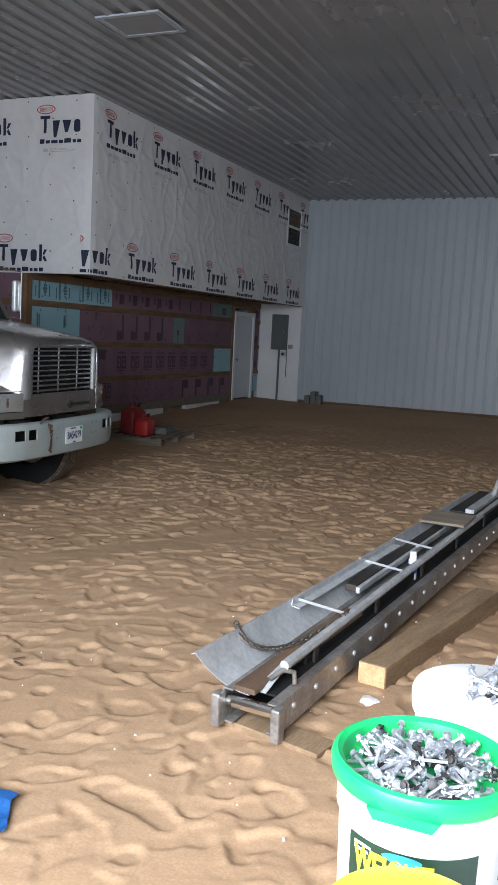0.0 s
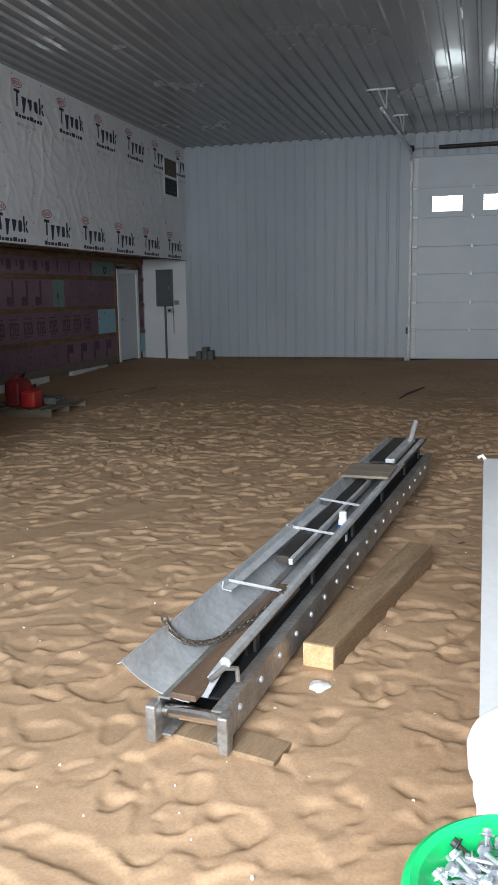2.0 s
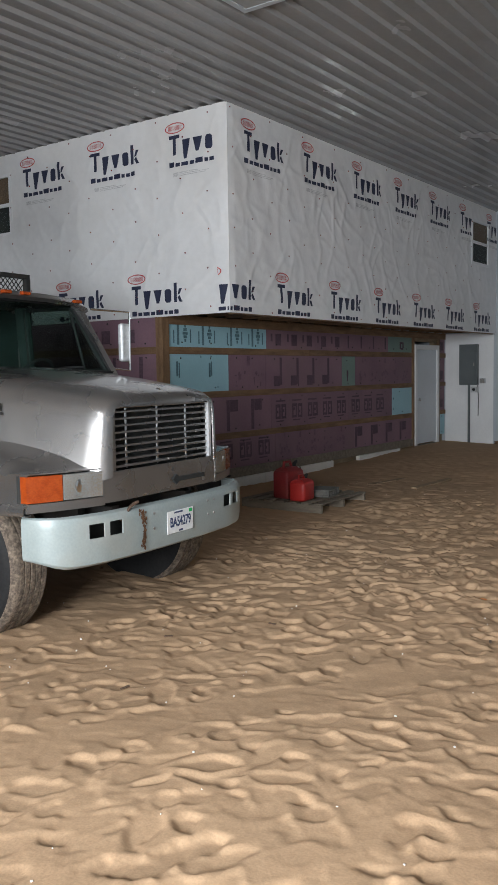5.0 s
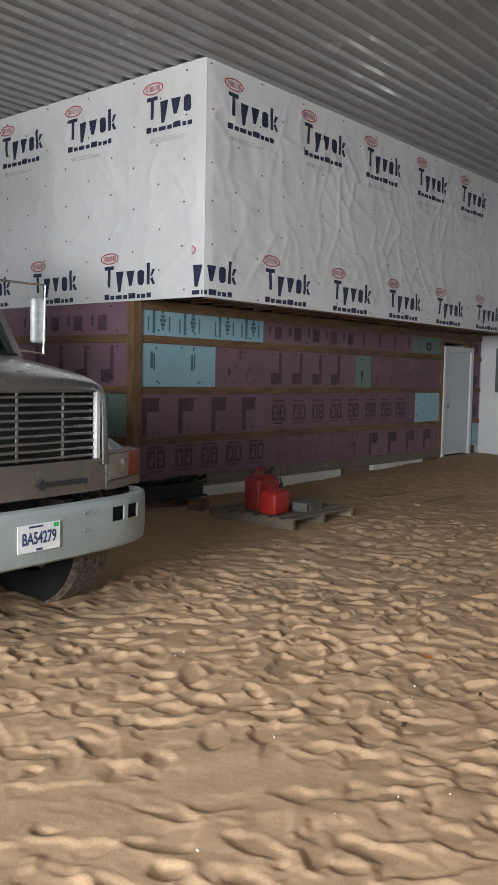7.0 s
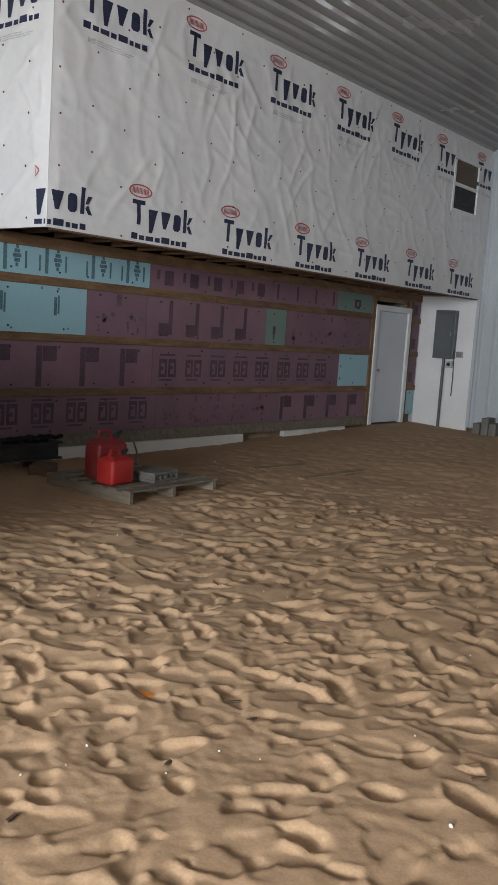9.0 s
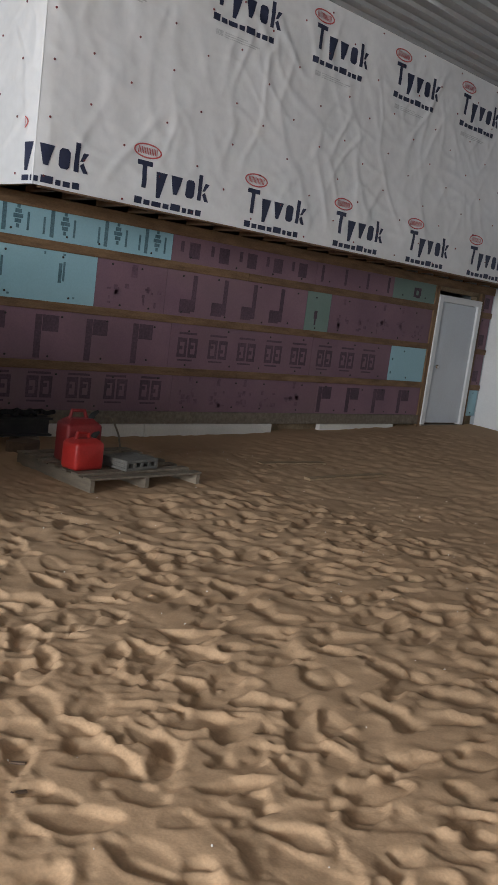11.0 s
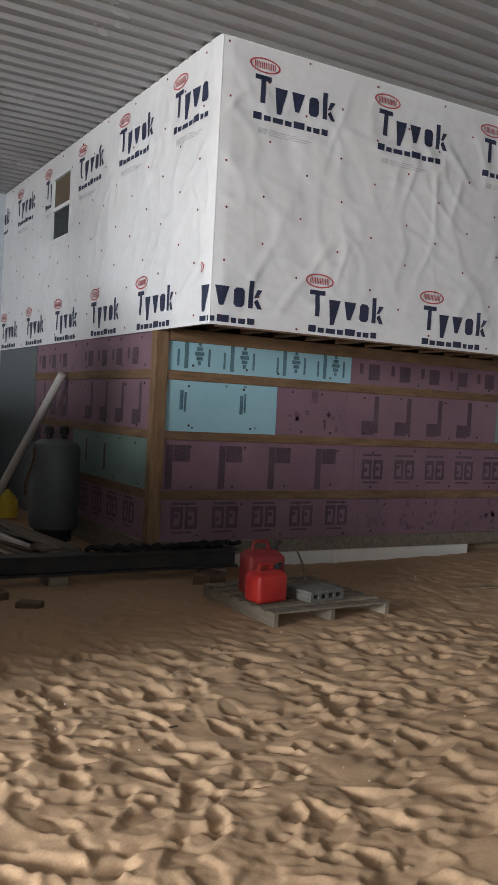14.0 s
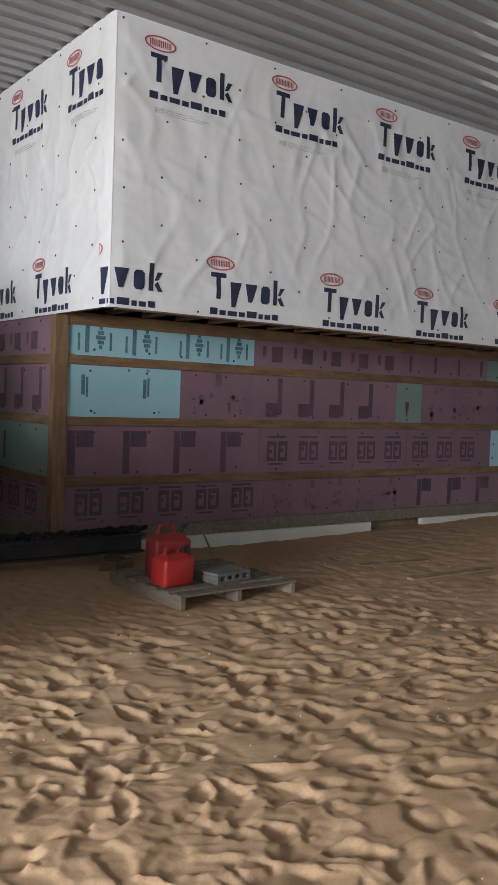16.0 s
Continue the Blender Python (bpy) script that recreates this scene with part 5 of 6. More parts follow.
# cab
CAB_BACK = -2.42
cab = part("cab", box(-1.30, -0.99, 0.72, -1.26, 0.99, 1.655), M_SILVER, truck, "silver day cab with a wide windscreen")
for s in (-1, 1):
    lo, hi = sorted((s * 1.0, s * 1.05))
    part("door_panel", box(CAB_BACK + 0.06, lo, 0.72, -1.30, hi, 1.66, 0.012), M_SILVER, cab)
    rows = [[(-1.27, s * 1.035, 1.64), (-1.34, s * 1.025, 1.64), (-1.36, s * 1.04, 1.64), (-1.29, s * 0.99, 1.64)], [(-1.60, s * 0.94, 2.26), (-1.68, s * 0.935, 2.26), (-1.69, s * 0.89, 2.26), (-1.61, s * 0.895, 2.26)]]
    part("pillar", loft(rows, closed=True, caps=True), M_SILVER, cab)
    rows = [[(CAB_BACK + 0.02, s * 1.04, 1.64), (CAB_BACK + 0.16, s * 1.04, 1.64), (CAB_BACK + 0.16, s * 0.99, 1.64), (CAB_BACK + 0.02, s * 0.99, 1.64)], [(CAB_BACK + 0.06, s * 0.95, 2.26), (CAB_BACK + 0.20, s * 0.95, 2.26), (CAB_BACK + 0.20, s * 0.895, 2.26), (CAB_BACK + 0.06, s * 0.895, 2.26)]]
    part("pillar", loft(rows, closed=True, caps=True), M_CABGREEN, cab)
    side = [[(-1.36, s * 1.015, 1.66), (CAB_BACK + 0.14, s * 1.025, 1.66)], [(-1.67, s * 0.937, 2.25), (CAB_BACK + 0.18, s * 0.943, 2.25)]]
    p = part("side_window", solidify(loft(side), 0.004), M_WSGLASS, cab)
    p.visible_shadow = False
    part("window_channel", tube([(-1.37, s * 1.005, 1.67), (-1.68, s * 0.925, 2.24), (CAB_BACK + 0.17, s * 0.925, 2.24), (CAB_BACK + 0.13, s * 1.005, 1.67), (-1.37, s * 1.005, 1.67)], 0.032, 8), M_DARK, cab)
    part("vent_post", tube([(-1.62, s * 1.005, 1.67), (-1.72, s * 0.925, 2.24)], 0.013, 6), M_DARK, cab)
    arm = part("mirror_arm", tube([(-1.36, s * 1.05, 1.70), (-1.34, s * 1.28, 1.68), (-1.34, s * 1.29, 2.20), (-1.52, s * 0.98, 2.22)], 0.011, 8), M_CHROME, truck)
    part("side_mirror", box(-1.41, min(s * 1.20, s * 1.325), 1.76, -1.35, max(s * 1.20, s * 1.325), 2.10, 0.022), M_GALV, arm, "tall bright metal side mirror")
roof = []
for x, zc, w in ((-1.55, 2.255, 0.94), (-1.51, 2.28, 0.95), (-1.55, 2.32, 0.93), (-1.75, 2.35, 0.94), (-2.1, 2.36, 0.95), (CAB_BACK + 0.10, 2.34, 0.95), (CAB_BACK + 0.03, 2.28, 0.96)):
    roof.append(mirrored([(x, 0, zc), (x, w * 0.5, zc - 0.004), (x - 0.0, w * 0.85, zc - 0.022), (x - 0.02, w, zc - 0.055), (x - 0.03, w + 0.02, min(zc - 0.08, 2.25))]))
part("roof", solidify(loft(roof), 0.02), M_SILVER, cab, "rounded silver roof", True)
for y in (-0.80, -0.2, 0.0, 0.2, 0.80):
    part("marker_lamp", box(-1.53, y - 0.045, 2.288 - 0.03 * (abs(y) > 0.5), -1.488, y + 0.045, 2.316 - 0.03 * (abs(y) > 0.5), 0.008), M_AMBER, cab, "amber roof marker lamp")
ws = []
for t in (0, 0.25, 0.5, 0.75, 1):
    row = []
    for k in range(13):
        y = -1 + k / 6
        w = 1.005 + (0.91 - 1.005) * t
        row.append((-1.24 - 0.36 * t - 0.09 * y * y, y * w, 1.66 + 0.60 * t))
    ws.append(row)
p = part("windscreen", solidify(loft(ws), 0.005), M_WSGLASS, cab, "green-tinted windscreen glass")
p.visible_shadow = False
ring = [ws[0][k] for k in range(13)] + [r[-1] for r in ws[1:]] + [ws[-1][k] for k in range(11, -1, -1)] + [r[0] for r in ws[-2:0:-1]] + [ws[0][0]]
part("windscreen_seal", tube([(x + 0.012, y, z) for x, y, z in ring], 0.024, 6), M_RUBBER, cab, "black rubber windscreen seal")
for y0, y1 in ((0.05, 0.62), (-0.72, -0.15)):
    part("wiper", tube([(-1.20, y0, 1.66), (-1.245, (y0 + y1) / 2, 1.705), (-1.30, y1, 1.71)], 0.009, 6), M_DARK, cab)
bm = box(CAB_BACK, -0.95, 0.8, CAB_BACK + 0.03, 0.95, 1.74)
box(CAB_BACK, -0.95, 2.16, CAB_BACK + 0.03, 0.95, 2.33, bm=bm)
box(CAB_BACK, -0.95, 1.74, CAB_BACK + 0.03, -0.58, 2.16, bm=bm)
box(CAB_BACK, 0.58, 1.74, CAB_BACK + 0.03, 0.95, 2.16, bm=bm)
part("rear_wall", bm, M_CABGREEN, cab, "pale green inner rear wall")
part("rear_window", box(CAB_BACK + 0.005, -0.58, 1.74, CAB_BACK + 0.012, 0.58, 2.16), M_DARK, cab, "dark rear window")
part("dashboard", box(-1.62, -0.94, 1.30, -1.28, 0.94, 1.655, 0.03), M_DARK, cab)
part("seat_back", box(CAB_BACK + 0.08, -0.85, 1.0, CAB_BACK + 0.22, 0.85, 1.72, 0.05), M_DARK, cab)
part("steering_wheel", tube([(-1.72 + 0.10 * math.sin(a), 0.48 + 0.21 * math.cos(a), 1.60 + 0.18 * math.sin(a)) for a in (2 * math.pi * k / 20 for k in range(21))], 0.013, 8), M_DARK, cab)

# rack over the cab back, boom rest and deck
rack = part("headache_rack", box(-2.50, -1.19, 2.56, -2.45, 1.19, 2.60), M_BLACKSTEEL, truck, "black expanded-metal guard behind the cab")
part("rack_rail", box(-2.50, -1.19, 2.40, -2.45, 1.19, 2.44), M_BLACKSTEEL, rack)
for y in (-1.17, -0.39, 0.39, 1.17):
    part("rack_post", box(-2.50, y - 0.025, 0.95, -2.45, y + 0.025, 2.56), M_BLACKSTEEL, rack)
bm = bmesh.new()
n = 44
for k in range(n):
    for sgn in (-1, 1):
        y0 = -1.17 + 2.34 * k / n
        y1 = y0 + sgn * 0.11
        if -1.18 < y1 < 1.18:
            tube([(-2.475, y0, 2.44), (-2.475, y1, 2.56)], 0.0045, 4, bm=bm, caps=False)
part("expanded_mesh", bm, M_BLACKSTEEL, rack)
boom = part("boom_rest", box(-3.02, 0.22, 0.95, -2.96, 0.28, 3.45), M_BLACKSTEEL, truck, "black steel boom rest with a greasy winch head")
part("boom_post", box(-3.02, 0.50, 0.95, -2.96, 0.56, 3.42), M_BLACKSTEEL, boom)
for z in (2.78, 3.1, 3.4):
    part("cross_bar", box(-3.015, 0.28, z, -2.965, 0.50, z + 0.06), M_BLACKSTEEL, boom)
part("brace", tube([(-2.99, 0.54, 3.0), (-2.95, 0.86, 2.62)], 0.03, 8), M_BLACKSTEEL, boom)
part("winch_bracket", box(-3.12, 0.18, 3.45, -2.86, 0.66, 3.56, 0.02), M_DARKRUST, boom, "rusty brown bracket")
part("winch_head", lathe([(0.08, -0.20), (0.15, -0.17), (0.16, -0.05), (0.13, 0.0), (0.16, 0.05), (0.14, 0.14), (0.06, 0.19)], 18, "y", (-3.0, 0.34, 3.72)), M_BLACKSTEEL, boom, "", True)
part("winch_arm", tube([(-3.0, 0.2, 3.75), (-3.4, 0.0, 3.85), (-4.4, -0.1, 3.9)], 0.07, 10), M_BLACKSTEEL, boom)
part("whip_aerial", tube([(-2.40, 0.52, 2.36), (-2.41, 0.53, 2.95)], 0.004, 6), M_STEEL, cab)
# unseen boxes, added to keep doorway light off the area behind the truck
for s in (-1, 1):
    part("deck_light_block", box(-6.6, min(s * 0.62, s * 1.2), 0.951, -2.62, max(s * 0.62, s * 1.2), 1.95, 0.02), M_SILVER, truck, "unseen silver box added along the deck to block light")
part("deck", box(-6.6, -1.2, 0.85, -2.55, 1.2, 0.95, 0.01, 1), M_BLACKSTEEL, truck, "black steel flat deck")


# ---- the conveyor on the sand ----
CONV = pose(-1.105, 3.08, 0.025, 1.3, 0, -5.5)
conv = thing("conveyor", "old belt conveyor with a galvanised flared side, lying on the sand", "conveyor", CONV)


def channel(x, face, y0, y1, z0, z1):
    """A C channel, its flanges towards face."""
    t, f = 0.008, 0.045
    return prism([(x - face * t / 2, z0), (x + face * f, z0), (x + face * f, z0 + t), (x + face * t / 2, z0 + t), (x + face * t / 2, z1 - t), (x + face * f, z1 - t), (x + face * f, z1), (x - face * t / 2, z1)][::-face], y0, y1, "y")


part("side_channel", channel(0.0, -1, 0.0, 4.5, 0.015, 0.145), M_STEEL, conv, "worn grey steel channel")
part("side_channel", channel(-0.25, 1, 0.0, 4.5, 0.015, 0.165), M_STEEL, conv, "worn grey steel channel")
y = 0.14
while y < 4.4:
    part("bolt", lathe([(0.013, 0), (0.013, 0.006), (0.008, 0.010), (0, 0.011)], 8, "x", (0.004, y, 0.095)), M_GALV, conv)
    y += 0.225
for x in (0.012, -0.262):
    part("end_plate", box(x - 0.02, -0.05, 0.005, x + 0.02, 0.012, 0.148, 0.008), M_STEEL, conv, "worn rounded end plate")
for y in (0.03, 1.35, 2.6, 3.9, 4.45):
    part("roller", tube([(-0.24, y, 0.10), (-0.01, y, 0.10)], 0.028 if y < 4 else 0.04, 14), M_CHROME if y < 0.1 else M_STEEL, conv, "shiny steel roller" if y < 0.1 else "")
part("belt", box(-0.235, 0.10, 0.128, -0.05, 4.45, 0.138), M_RUBBER, conv, "black rubber belt")
part("belt_return", box(-0.235, 0.10, 0.045, -0.05, 4.45, 0.053), M_RUBBER, conv)
part("skirt_strip", box(-0.095, 0.45, 0.14, -0.082, 4.4, 0.21), M_RUBBER, conv, "black rubber skirt")
# flared galvanised side
rows = []
for k in range(24):
    y = 0.03 + 4.3 * k / 23
    f = max(0.0, 1 - y / 1.2)
    row = []
    for j in range(11):
        t = j / 10
        row.append((-0.145 - (0.190 - 0.015 * y / 4.3) * math.sin(t * 1.5) - 0.015 * f * t, y - 0.10 * f * t * t, 0.143 + (0.16 + 0.02 * f) * (1 - math.cos(t * 1.5))))
    row.append((row[-1][0] - 0.022, row[-1][1], row[-1][2] - 0.008))
    rows.append(row)
part("flared_side", solidify(loft(rows), 0.003), M_GALV, conv, "galvanised curved trough sheet with dull spangle", True)
part("top_rail", tube([(-0.068, 0.19, 0.232), (-0.06, 4.42, 0.262)], 0.022, 8), M_GALV, conv, "dented square galvanised rail")
for y in (0.5, 1.3, 2.1, 2.9, 3.7, 4.3):
    part("rail_bracket", box(-0.075, y, 0.128, -0.062, y + 0.04, 0.225), M_BLACKSTEEL, conv)
part("rail_hook", tube([(-0.10, 0.12, 0.19), (-0.07, 0.18, 0.215), (-0.035, 0.22, 0.20), (-0.03, 0.22, 0.15)], 0.011, 8), M_STEEL, conv)
part("rail_scoop", solidify(loft([[(-0.14, 0.07, 0.150), (-0.09, 0.07, 0.150)], [(-0.13, 0.16, 0.18), (-0.08, 0.16, 0.19)], [(-0.11, 0.26, 0.215), (-0.07, 0.26, 0.235)]]), 0.004), M_GALV, conv)
for y in (0.87, 1.75, 2.35):
    part("cross_tie", tube([(-0.345, y, 0.285), (-0.068, y + 0.02, 0.252)], 0.008, 6), M_GALV, conv)
part("angle_bar", prism([(-0.02, 0.0), (0.028, 0.0), (0.028, 0.006), (-0.014, 0.006), (-0.014, 0.04), (-0.02, 0.04)], 0, 1.45, "y"), M_GALV, conv, "loose galvanised angle bar").matrix_basis = pose(-0.315, 0.80, 0.262, 0.3, 8, -1.2)
part("dark_tube", box(-0.26, 1.32, 0.222, -0.19, 3.0, 0.262, 0.006), M_BLACKSTEEL, conv, "black steel tube with a bright edge")
part("tube_edge", box(-0.188, 1.30, 0.225, -0.165, 3.0, 0.258, 0.004), M_GALV, conv)
part("tail_cover", box(-0.30, 3.55, 0.255, -0.03, 4.5, 0.265), M_BLACKSTEEL, conv, "black cover sheet")
part("tail_plate", box(-0.17, 3.5, 0.266, -0.10, 4.35, 0.30, 0.006), M_GALV, conv)
part("tail_lever", tube([(-0.12, 4.2, 0.29), (-0.10, 4.36, 0.43)], 0.020, 10), M_GALV, conv, "short bright lever")
# chain sagging across the trough
links = [(Vector((-0.36, 0.30, 0.31)), Vector((-0.22, 0.20, 0.17)), Vector((-0.15, 0.62, 0.175)), Vector((-0.07, 0.86, 0.262)))]
link = bmesh.new()
tube([(0.017 * math.cos(a) + (0.010 if math.cos(a) > 0 else -0.010), 0.011 * math.sin(a), 0) for a in (2 * math.pi * k / 12 for k in range(13))], 0.0042, 6, bm=link, caps=False)
link_mesh = bpy.data.meshes.new("chain_link")
link.to_mesh(link_mesh)
link.free()
link_mesh.materials.append(M_CHAIN)
chain = part("chain", tube([(-0.36, 0.30, 0.313), (-0.365, 0.305, 0.309)], 0.006, 6), M_CHAIN, conv, "rusty steel link chain")
a, b, c, d = links[0]
for k in range(30):
    t = k / 29
    p = (1 - t) ** 3 * a + 3 * (1 - t) ** 2 * t * b + 3 * (1 - t) * t * t * c + t ** 3 * d
    q = (-3 * (1 - t) ** 2 * a + (3 * (1 - t) ** 2 - 6 * (1 - t) * t) * b + (6 * (1 - t) * t - 3 * t * t) * c + 3 * t * t * d).normalized()
    ob = new("chain_link", link_mesh)
    ob.parent = chain
    ob.matrix_basis = Matrix.Translation(p) @ q.to_track_quat("X", "Z").to_matrix().to_4x4() @ pose(0, 0, 0, 90 * (k % 2) + 20)

plank = part("plank", box(-0.052, 0, 0, 0.052, 1.06, 0.024, 0.004, 1), M_BROWNWOOD)
plank.matrix_world = CONV @ pose(-0.165, 0.02, 0.150, 2.2, 0, -3)
tagged(plank, "dark wet brown plank lying on the conveyor belt", "plank")
board = part("board", box(-0.16, -0.08, 0, 0.16, 0.30, 0.02, 0.004, 1), M_GREYWOOD)
board.matrix_world = CONV @ pose(-0.19, 3.0, 0.285, 0, 0, 2)
tagged(board, "short weathered grey-brown board laid across the conveyor", "board")
spray = thing("spray_can", "white and blue spray can standing in the conveyor trough", "spray can", CONV @ pose(-0.10, 2.02, 0.1385) @ Matrix.Diagonal((0.8, 0.8, 0.8, 1)))
part("can_body", lathe([(0.030, 0), (0.033, 0.006), (0.033, 0.15), (0.026, 0.165), (0.014, 0.17)], 20), M_WHITE, spray, "", True)
part("can_band", lathe([(0.0333, 0.05), (0.0336, 0.052), (0.0336, 0.12), (0.0333, 0.122)], 20), M_SPRAYBLUE, spray, "blue label band")
part("can_cap", lathe([(0.027, 0.166), (0.027, 0.21), (0.023, 0.216), (0, 0.216)], 18), M_WHITE, spray, "white cap")

skid = part("wood_block", box(-0.28, -0.075, 0, 0.24, 0.075, 0.04, 0.004, 1), M_BEAM)
skid.matrix_world = pose(-1.14, 3.17, -0.012, 0, 1, -12)
tagged(skid, "flat tan board under the conveyor end", "board")
beam = thing("timber_beam", "square treated timber beam lying on the sand", "beam", pose(-0.915, 3.83, -0.022, 0, 0, -11.1))
part("beam_body", box(-0.072, 0.004, 0, 0.072, 1.64, 0.145, 0.006), M_BEAM, beam)
part("sawn_end", box(-0.068, -0.001, 0.004, 0.068, 0.003, 0.141), M_ENDGRAIN, beam, "pale sawn end grain")
rag = part("paper_scrap", lathe([(0.02, 0), (0.045, 0.008), (0.05, 0.02), (0.03, 0.035), (0, 0.04)], 12), M_WHITE)
for v in rag.data.vertices:
    v.co += Vector((noise.noise(v.co * 40), noise.noise(v.co * 40 + Vector((5, 0, 0))), 0.3 * noise.noise(v.co * 30))) * 0.016
rag.matrix_world = pose(-0.872, 3.665, -0.008)
tagged(rag, "crumpled white paper scrap on the sand", "scrap")

# ---- white sheet stack with buckets ----
stack = thing("panel_stack", "stack of long white steel panels on timber trestles", "panel stack", pose(0.012, 0, 0.015))
for k in range(6):
    o = 0.006 * math.sin(k * 2.3)
    part("steel_sheet", box(-0.262 + o, 0.55 + o * 3, 0.575 + k * 0.011, 0.63 + o, 5.42 + 3 * o, 0.5825 + k * 0.011), M_WHITE, stack)
part("edge_lip", tube([(-0.255, 5.40, 0.63), (-0.275, 5.40, 0.655), (-0.30, 5.39, 0.645)], 0.010, 8), M_WHITE, stack)
for y in (0.95, 3.0, 5.0):
    part("trestle_beam", box(-0.22, y - 0.045, 0.455, 0.62, y + 0.045, 0.574, 0.004, 1), M_BEAM, stack)
    for x in (-0.12, 0.52):
        for d in (-1, 1):
            part("trestle_leg", loft([[(x - 0.02, y + d * 0.24 - 0.04, -0.07), (x + 0.02, y + d * 0.24 - 0.04, -0.07), (x + 0.02, y + d * 0.24 + 0.04, -0.07), (x - 0.02, y + d * 0.24 + 0.04, -0.07)], [(x - 0.02, y + d * 0.03 - 0.04, 0.454), (x + 0.02, y + d * 0.03 - 0.04, 0.454), (x + 0.02, y + d * 0.03 + 0.04, 0.454), (x - 0.02, y + d * 0.03 + 0.04, 0.454)]], closed=True, caps=True), M_BEAM, stack)
TOP = 0.590 + 5 * 0.011 + 0.0075


def pail(name, label, x, y, r, h, body, turn=0.0):
    ob = thing(name, label, "bucket", pose(x, y, TOP + 0.001, 0, 0, turn))
    part("pail_body", lathe([(r * 0.86, 0), (r * 0.88, 0.004), (r * 0.955, h * 0.79), (r * 0.99, h * 0.80), (r * 0.99, h * 0.86), (r * 0.96, h * 0.87), (r * 0.975, h * 0.93), (r * 0.955, h * 0.93), (r * 0.94, h * 0.86)], 56), body, ob, "", True)
    return ob


green = pail("bucket", "white bucket with green lid heaped with zinc screws", -0.200, 1.200, 0.124, 0.385, M_BUCKET)
rim = part("lid", lathe([(0.120, 0.350), (0.129, 0.353), (0.133, 0.358), (0.135, 0.376), (0.132, 0.383), (0.126, 0.386), (0.118, 0.381), (0.112, 0.357), (0.095, 0.353), (0, 0.352)], 64), M_LID, green, "bright green plastic lid with a raised rim", True)
bm = prism([(-0.040, 0.342), (0.040, 0.342), (0.050, 0.358), (-0.050, 0.358)], -0.1315, -0.120, "y")
part("lid_tab", bm, M_LID, rim)


def on_pail(bm, r_at, turn):
    """Bend a flat drawing (x across, z up) round a bucket."""
    for v in bm.verts:
        a = v.co.x / 0.130 - math.pi / 2 + turn
        r = r_at(v.co.z) - v.co.y
        v.co = Vector((r * math.cos(a), r * math.sin(a), v.co.z))
    return bm


radius = lambda z: 0.126 * (0.88 + 0.075 * z / (0.385 * 0.79)) + 0.001
bm = bmesh.new()
cols = [-0.105 + 0.21 * k / 20 for k in range(21)]
rows = [[bm.verts.new((x, 0, z)) for x in cols] for z in (0.04, 0.15, 0.298)]
for p, q in zip(rows, rows[1:]):
    for k in range(20):
        bm.faces.new((p[k], p[k + 1], q[k + 1], q[k]))
label = part("label", on_pail(bm, radius, 0.10), M_LABEL, green, "dark green paper label")
bm = text_mesh("WEIGHT", 0.052, 0.0003, 1.0, 0.0022)
bmesh.ops.transform(bm, matrix=Matrix.Translation((-0.028, -0.001, 0.264)) @ Matrix.Diagonal((0.62, 1, 1, 1)), verts=bm.verts)
part("label_word", on_pail(bm, radius, 0.10), M_LABELYELLOW, label, "yellow word")
bm = box(-0.095, -0.0016, 0.180, 0.075, -0.0008, 0.222)
bmesh.ops.subdivide_edges(bm, edges=[e for e in bm.edges if abs(e.verts[0].co.x - e.verts[1].co.x) > 0.1], cuts=10)
part("label_bar", on_pail(bm, radius, 0.10), M_LABELYELLOW, label)
bm = bmesh.new()
c = bm.verts.new((-0.012, -0.0012, 0.2890))
ring = [bm.verts.new((-0.012 + 0.030 * math.cos(a), -0.0012, 0.2890 + 0.0072 * math.sin(a))) for a in (2 * math.pi * k / 24 for k in range(24))]
for k in range(24):
    bm.faces.new((c, ring[k], ring[(k + 1) % 24]))
part("label_oval", on_pail(bm, radius, 0.10), M_LABELBLUE, label, "blue oval mark")
bm = box(-0.092, -0.0014, 0.286, -0.06, -0.0008, 0.290)
box(-0.092, -0.0014, 0.278, -0.065, -0.0008, 0.282, bm=bm)
part("label_print", on_pail(bm, radius, 0.10), M_PLATE, label)

white = pail("bucket", "plain white bucket with a few screws on its lid", -0.143, 1.49, 0.127, 0.385, M_BUCKET)
part("lid", lathe([(0.127, 0.335), (0.133, 0.345), (0.135, 0.372), (0.131, 0.382), (0.120, 0.386), (0, 0.387)], 56), M_BUCKET, white, "white lid", True)
bm = bmesh.new()
n = 28
for k in range(n):
    a0, a1 = 2 * math.pi * k / n, 2 * math.pi * (k + 1) / n
    for r0, r1 in ((0.030, 0.024), (0.014, 0.0)):
        vs = [bm.verts.new((0.045 + r * math.cos(a), -0.001, 0.235 + r * math.sin(a))) for r, a in ((r0, a0), (r0, a1), (r1, a1), (r1, a0))]
        bm.faces.new(vs)
part("red_mark", on_pail(bm, lambda z: radius(z) * 1.018, 0.12), M_REDINK, white, "red ring mark")
bm = bmesh.new()
g = random.Random(8)
for j in range(7):
    z = 0.19 - j * 0.02
    x = 0.005
    while x < 0.085:
        w = g.uniform(0.006, 0.018)
        box(x, -0.0014, z, x + w, -0.0008, z + 0.008, bm=bm)
        x += w + 0.004
part("small_print", on_pail(bm, lambda z: radius(z) * 1.018, 0.12), M_BLACKSTEEL, white)

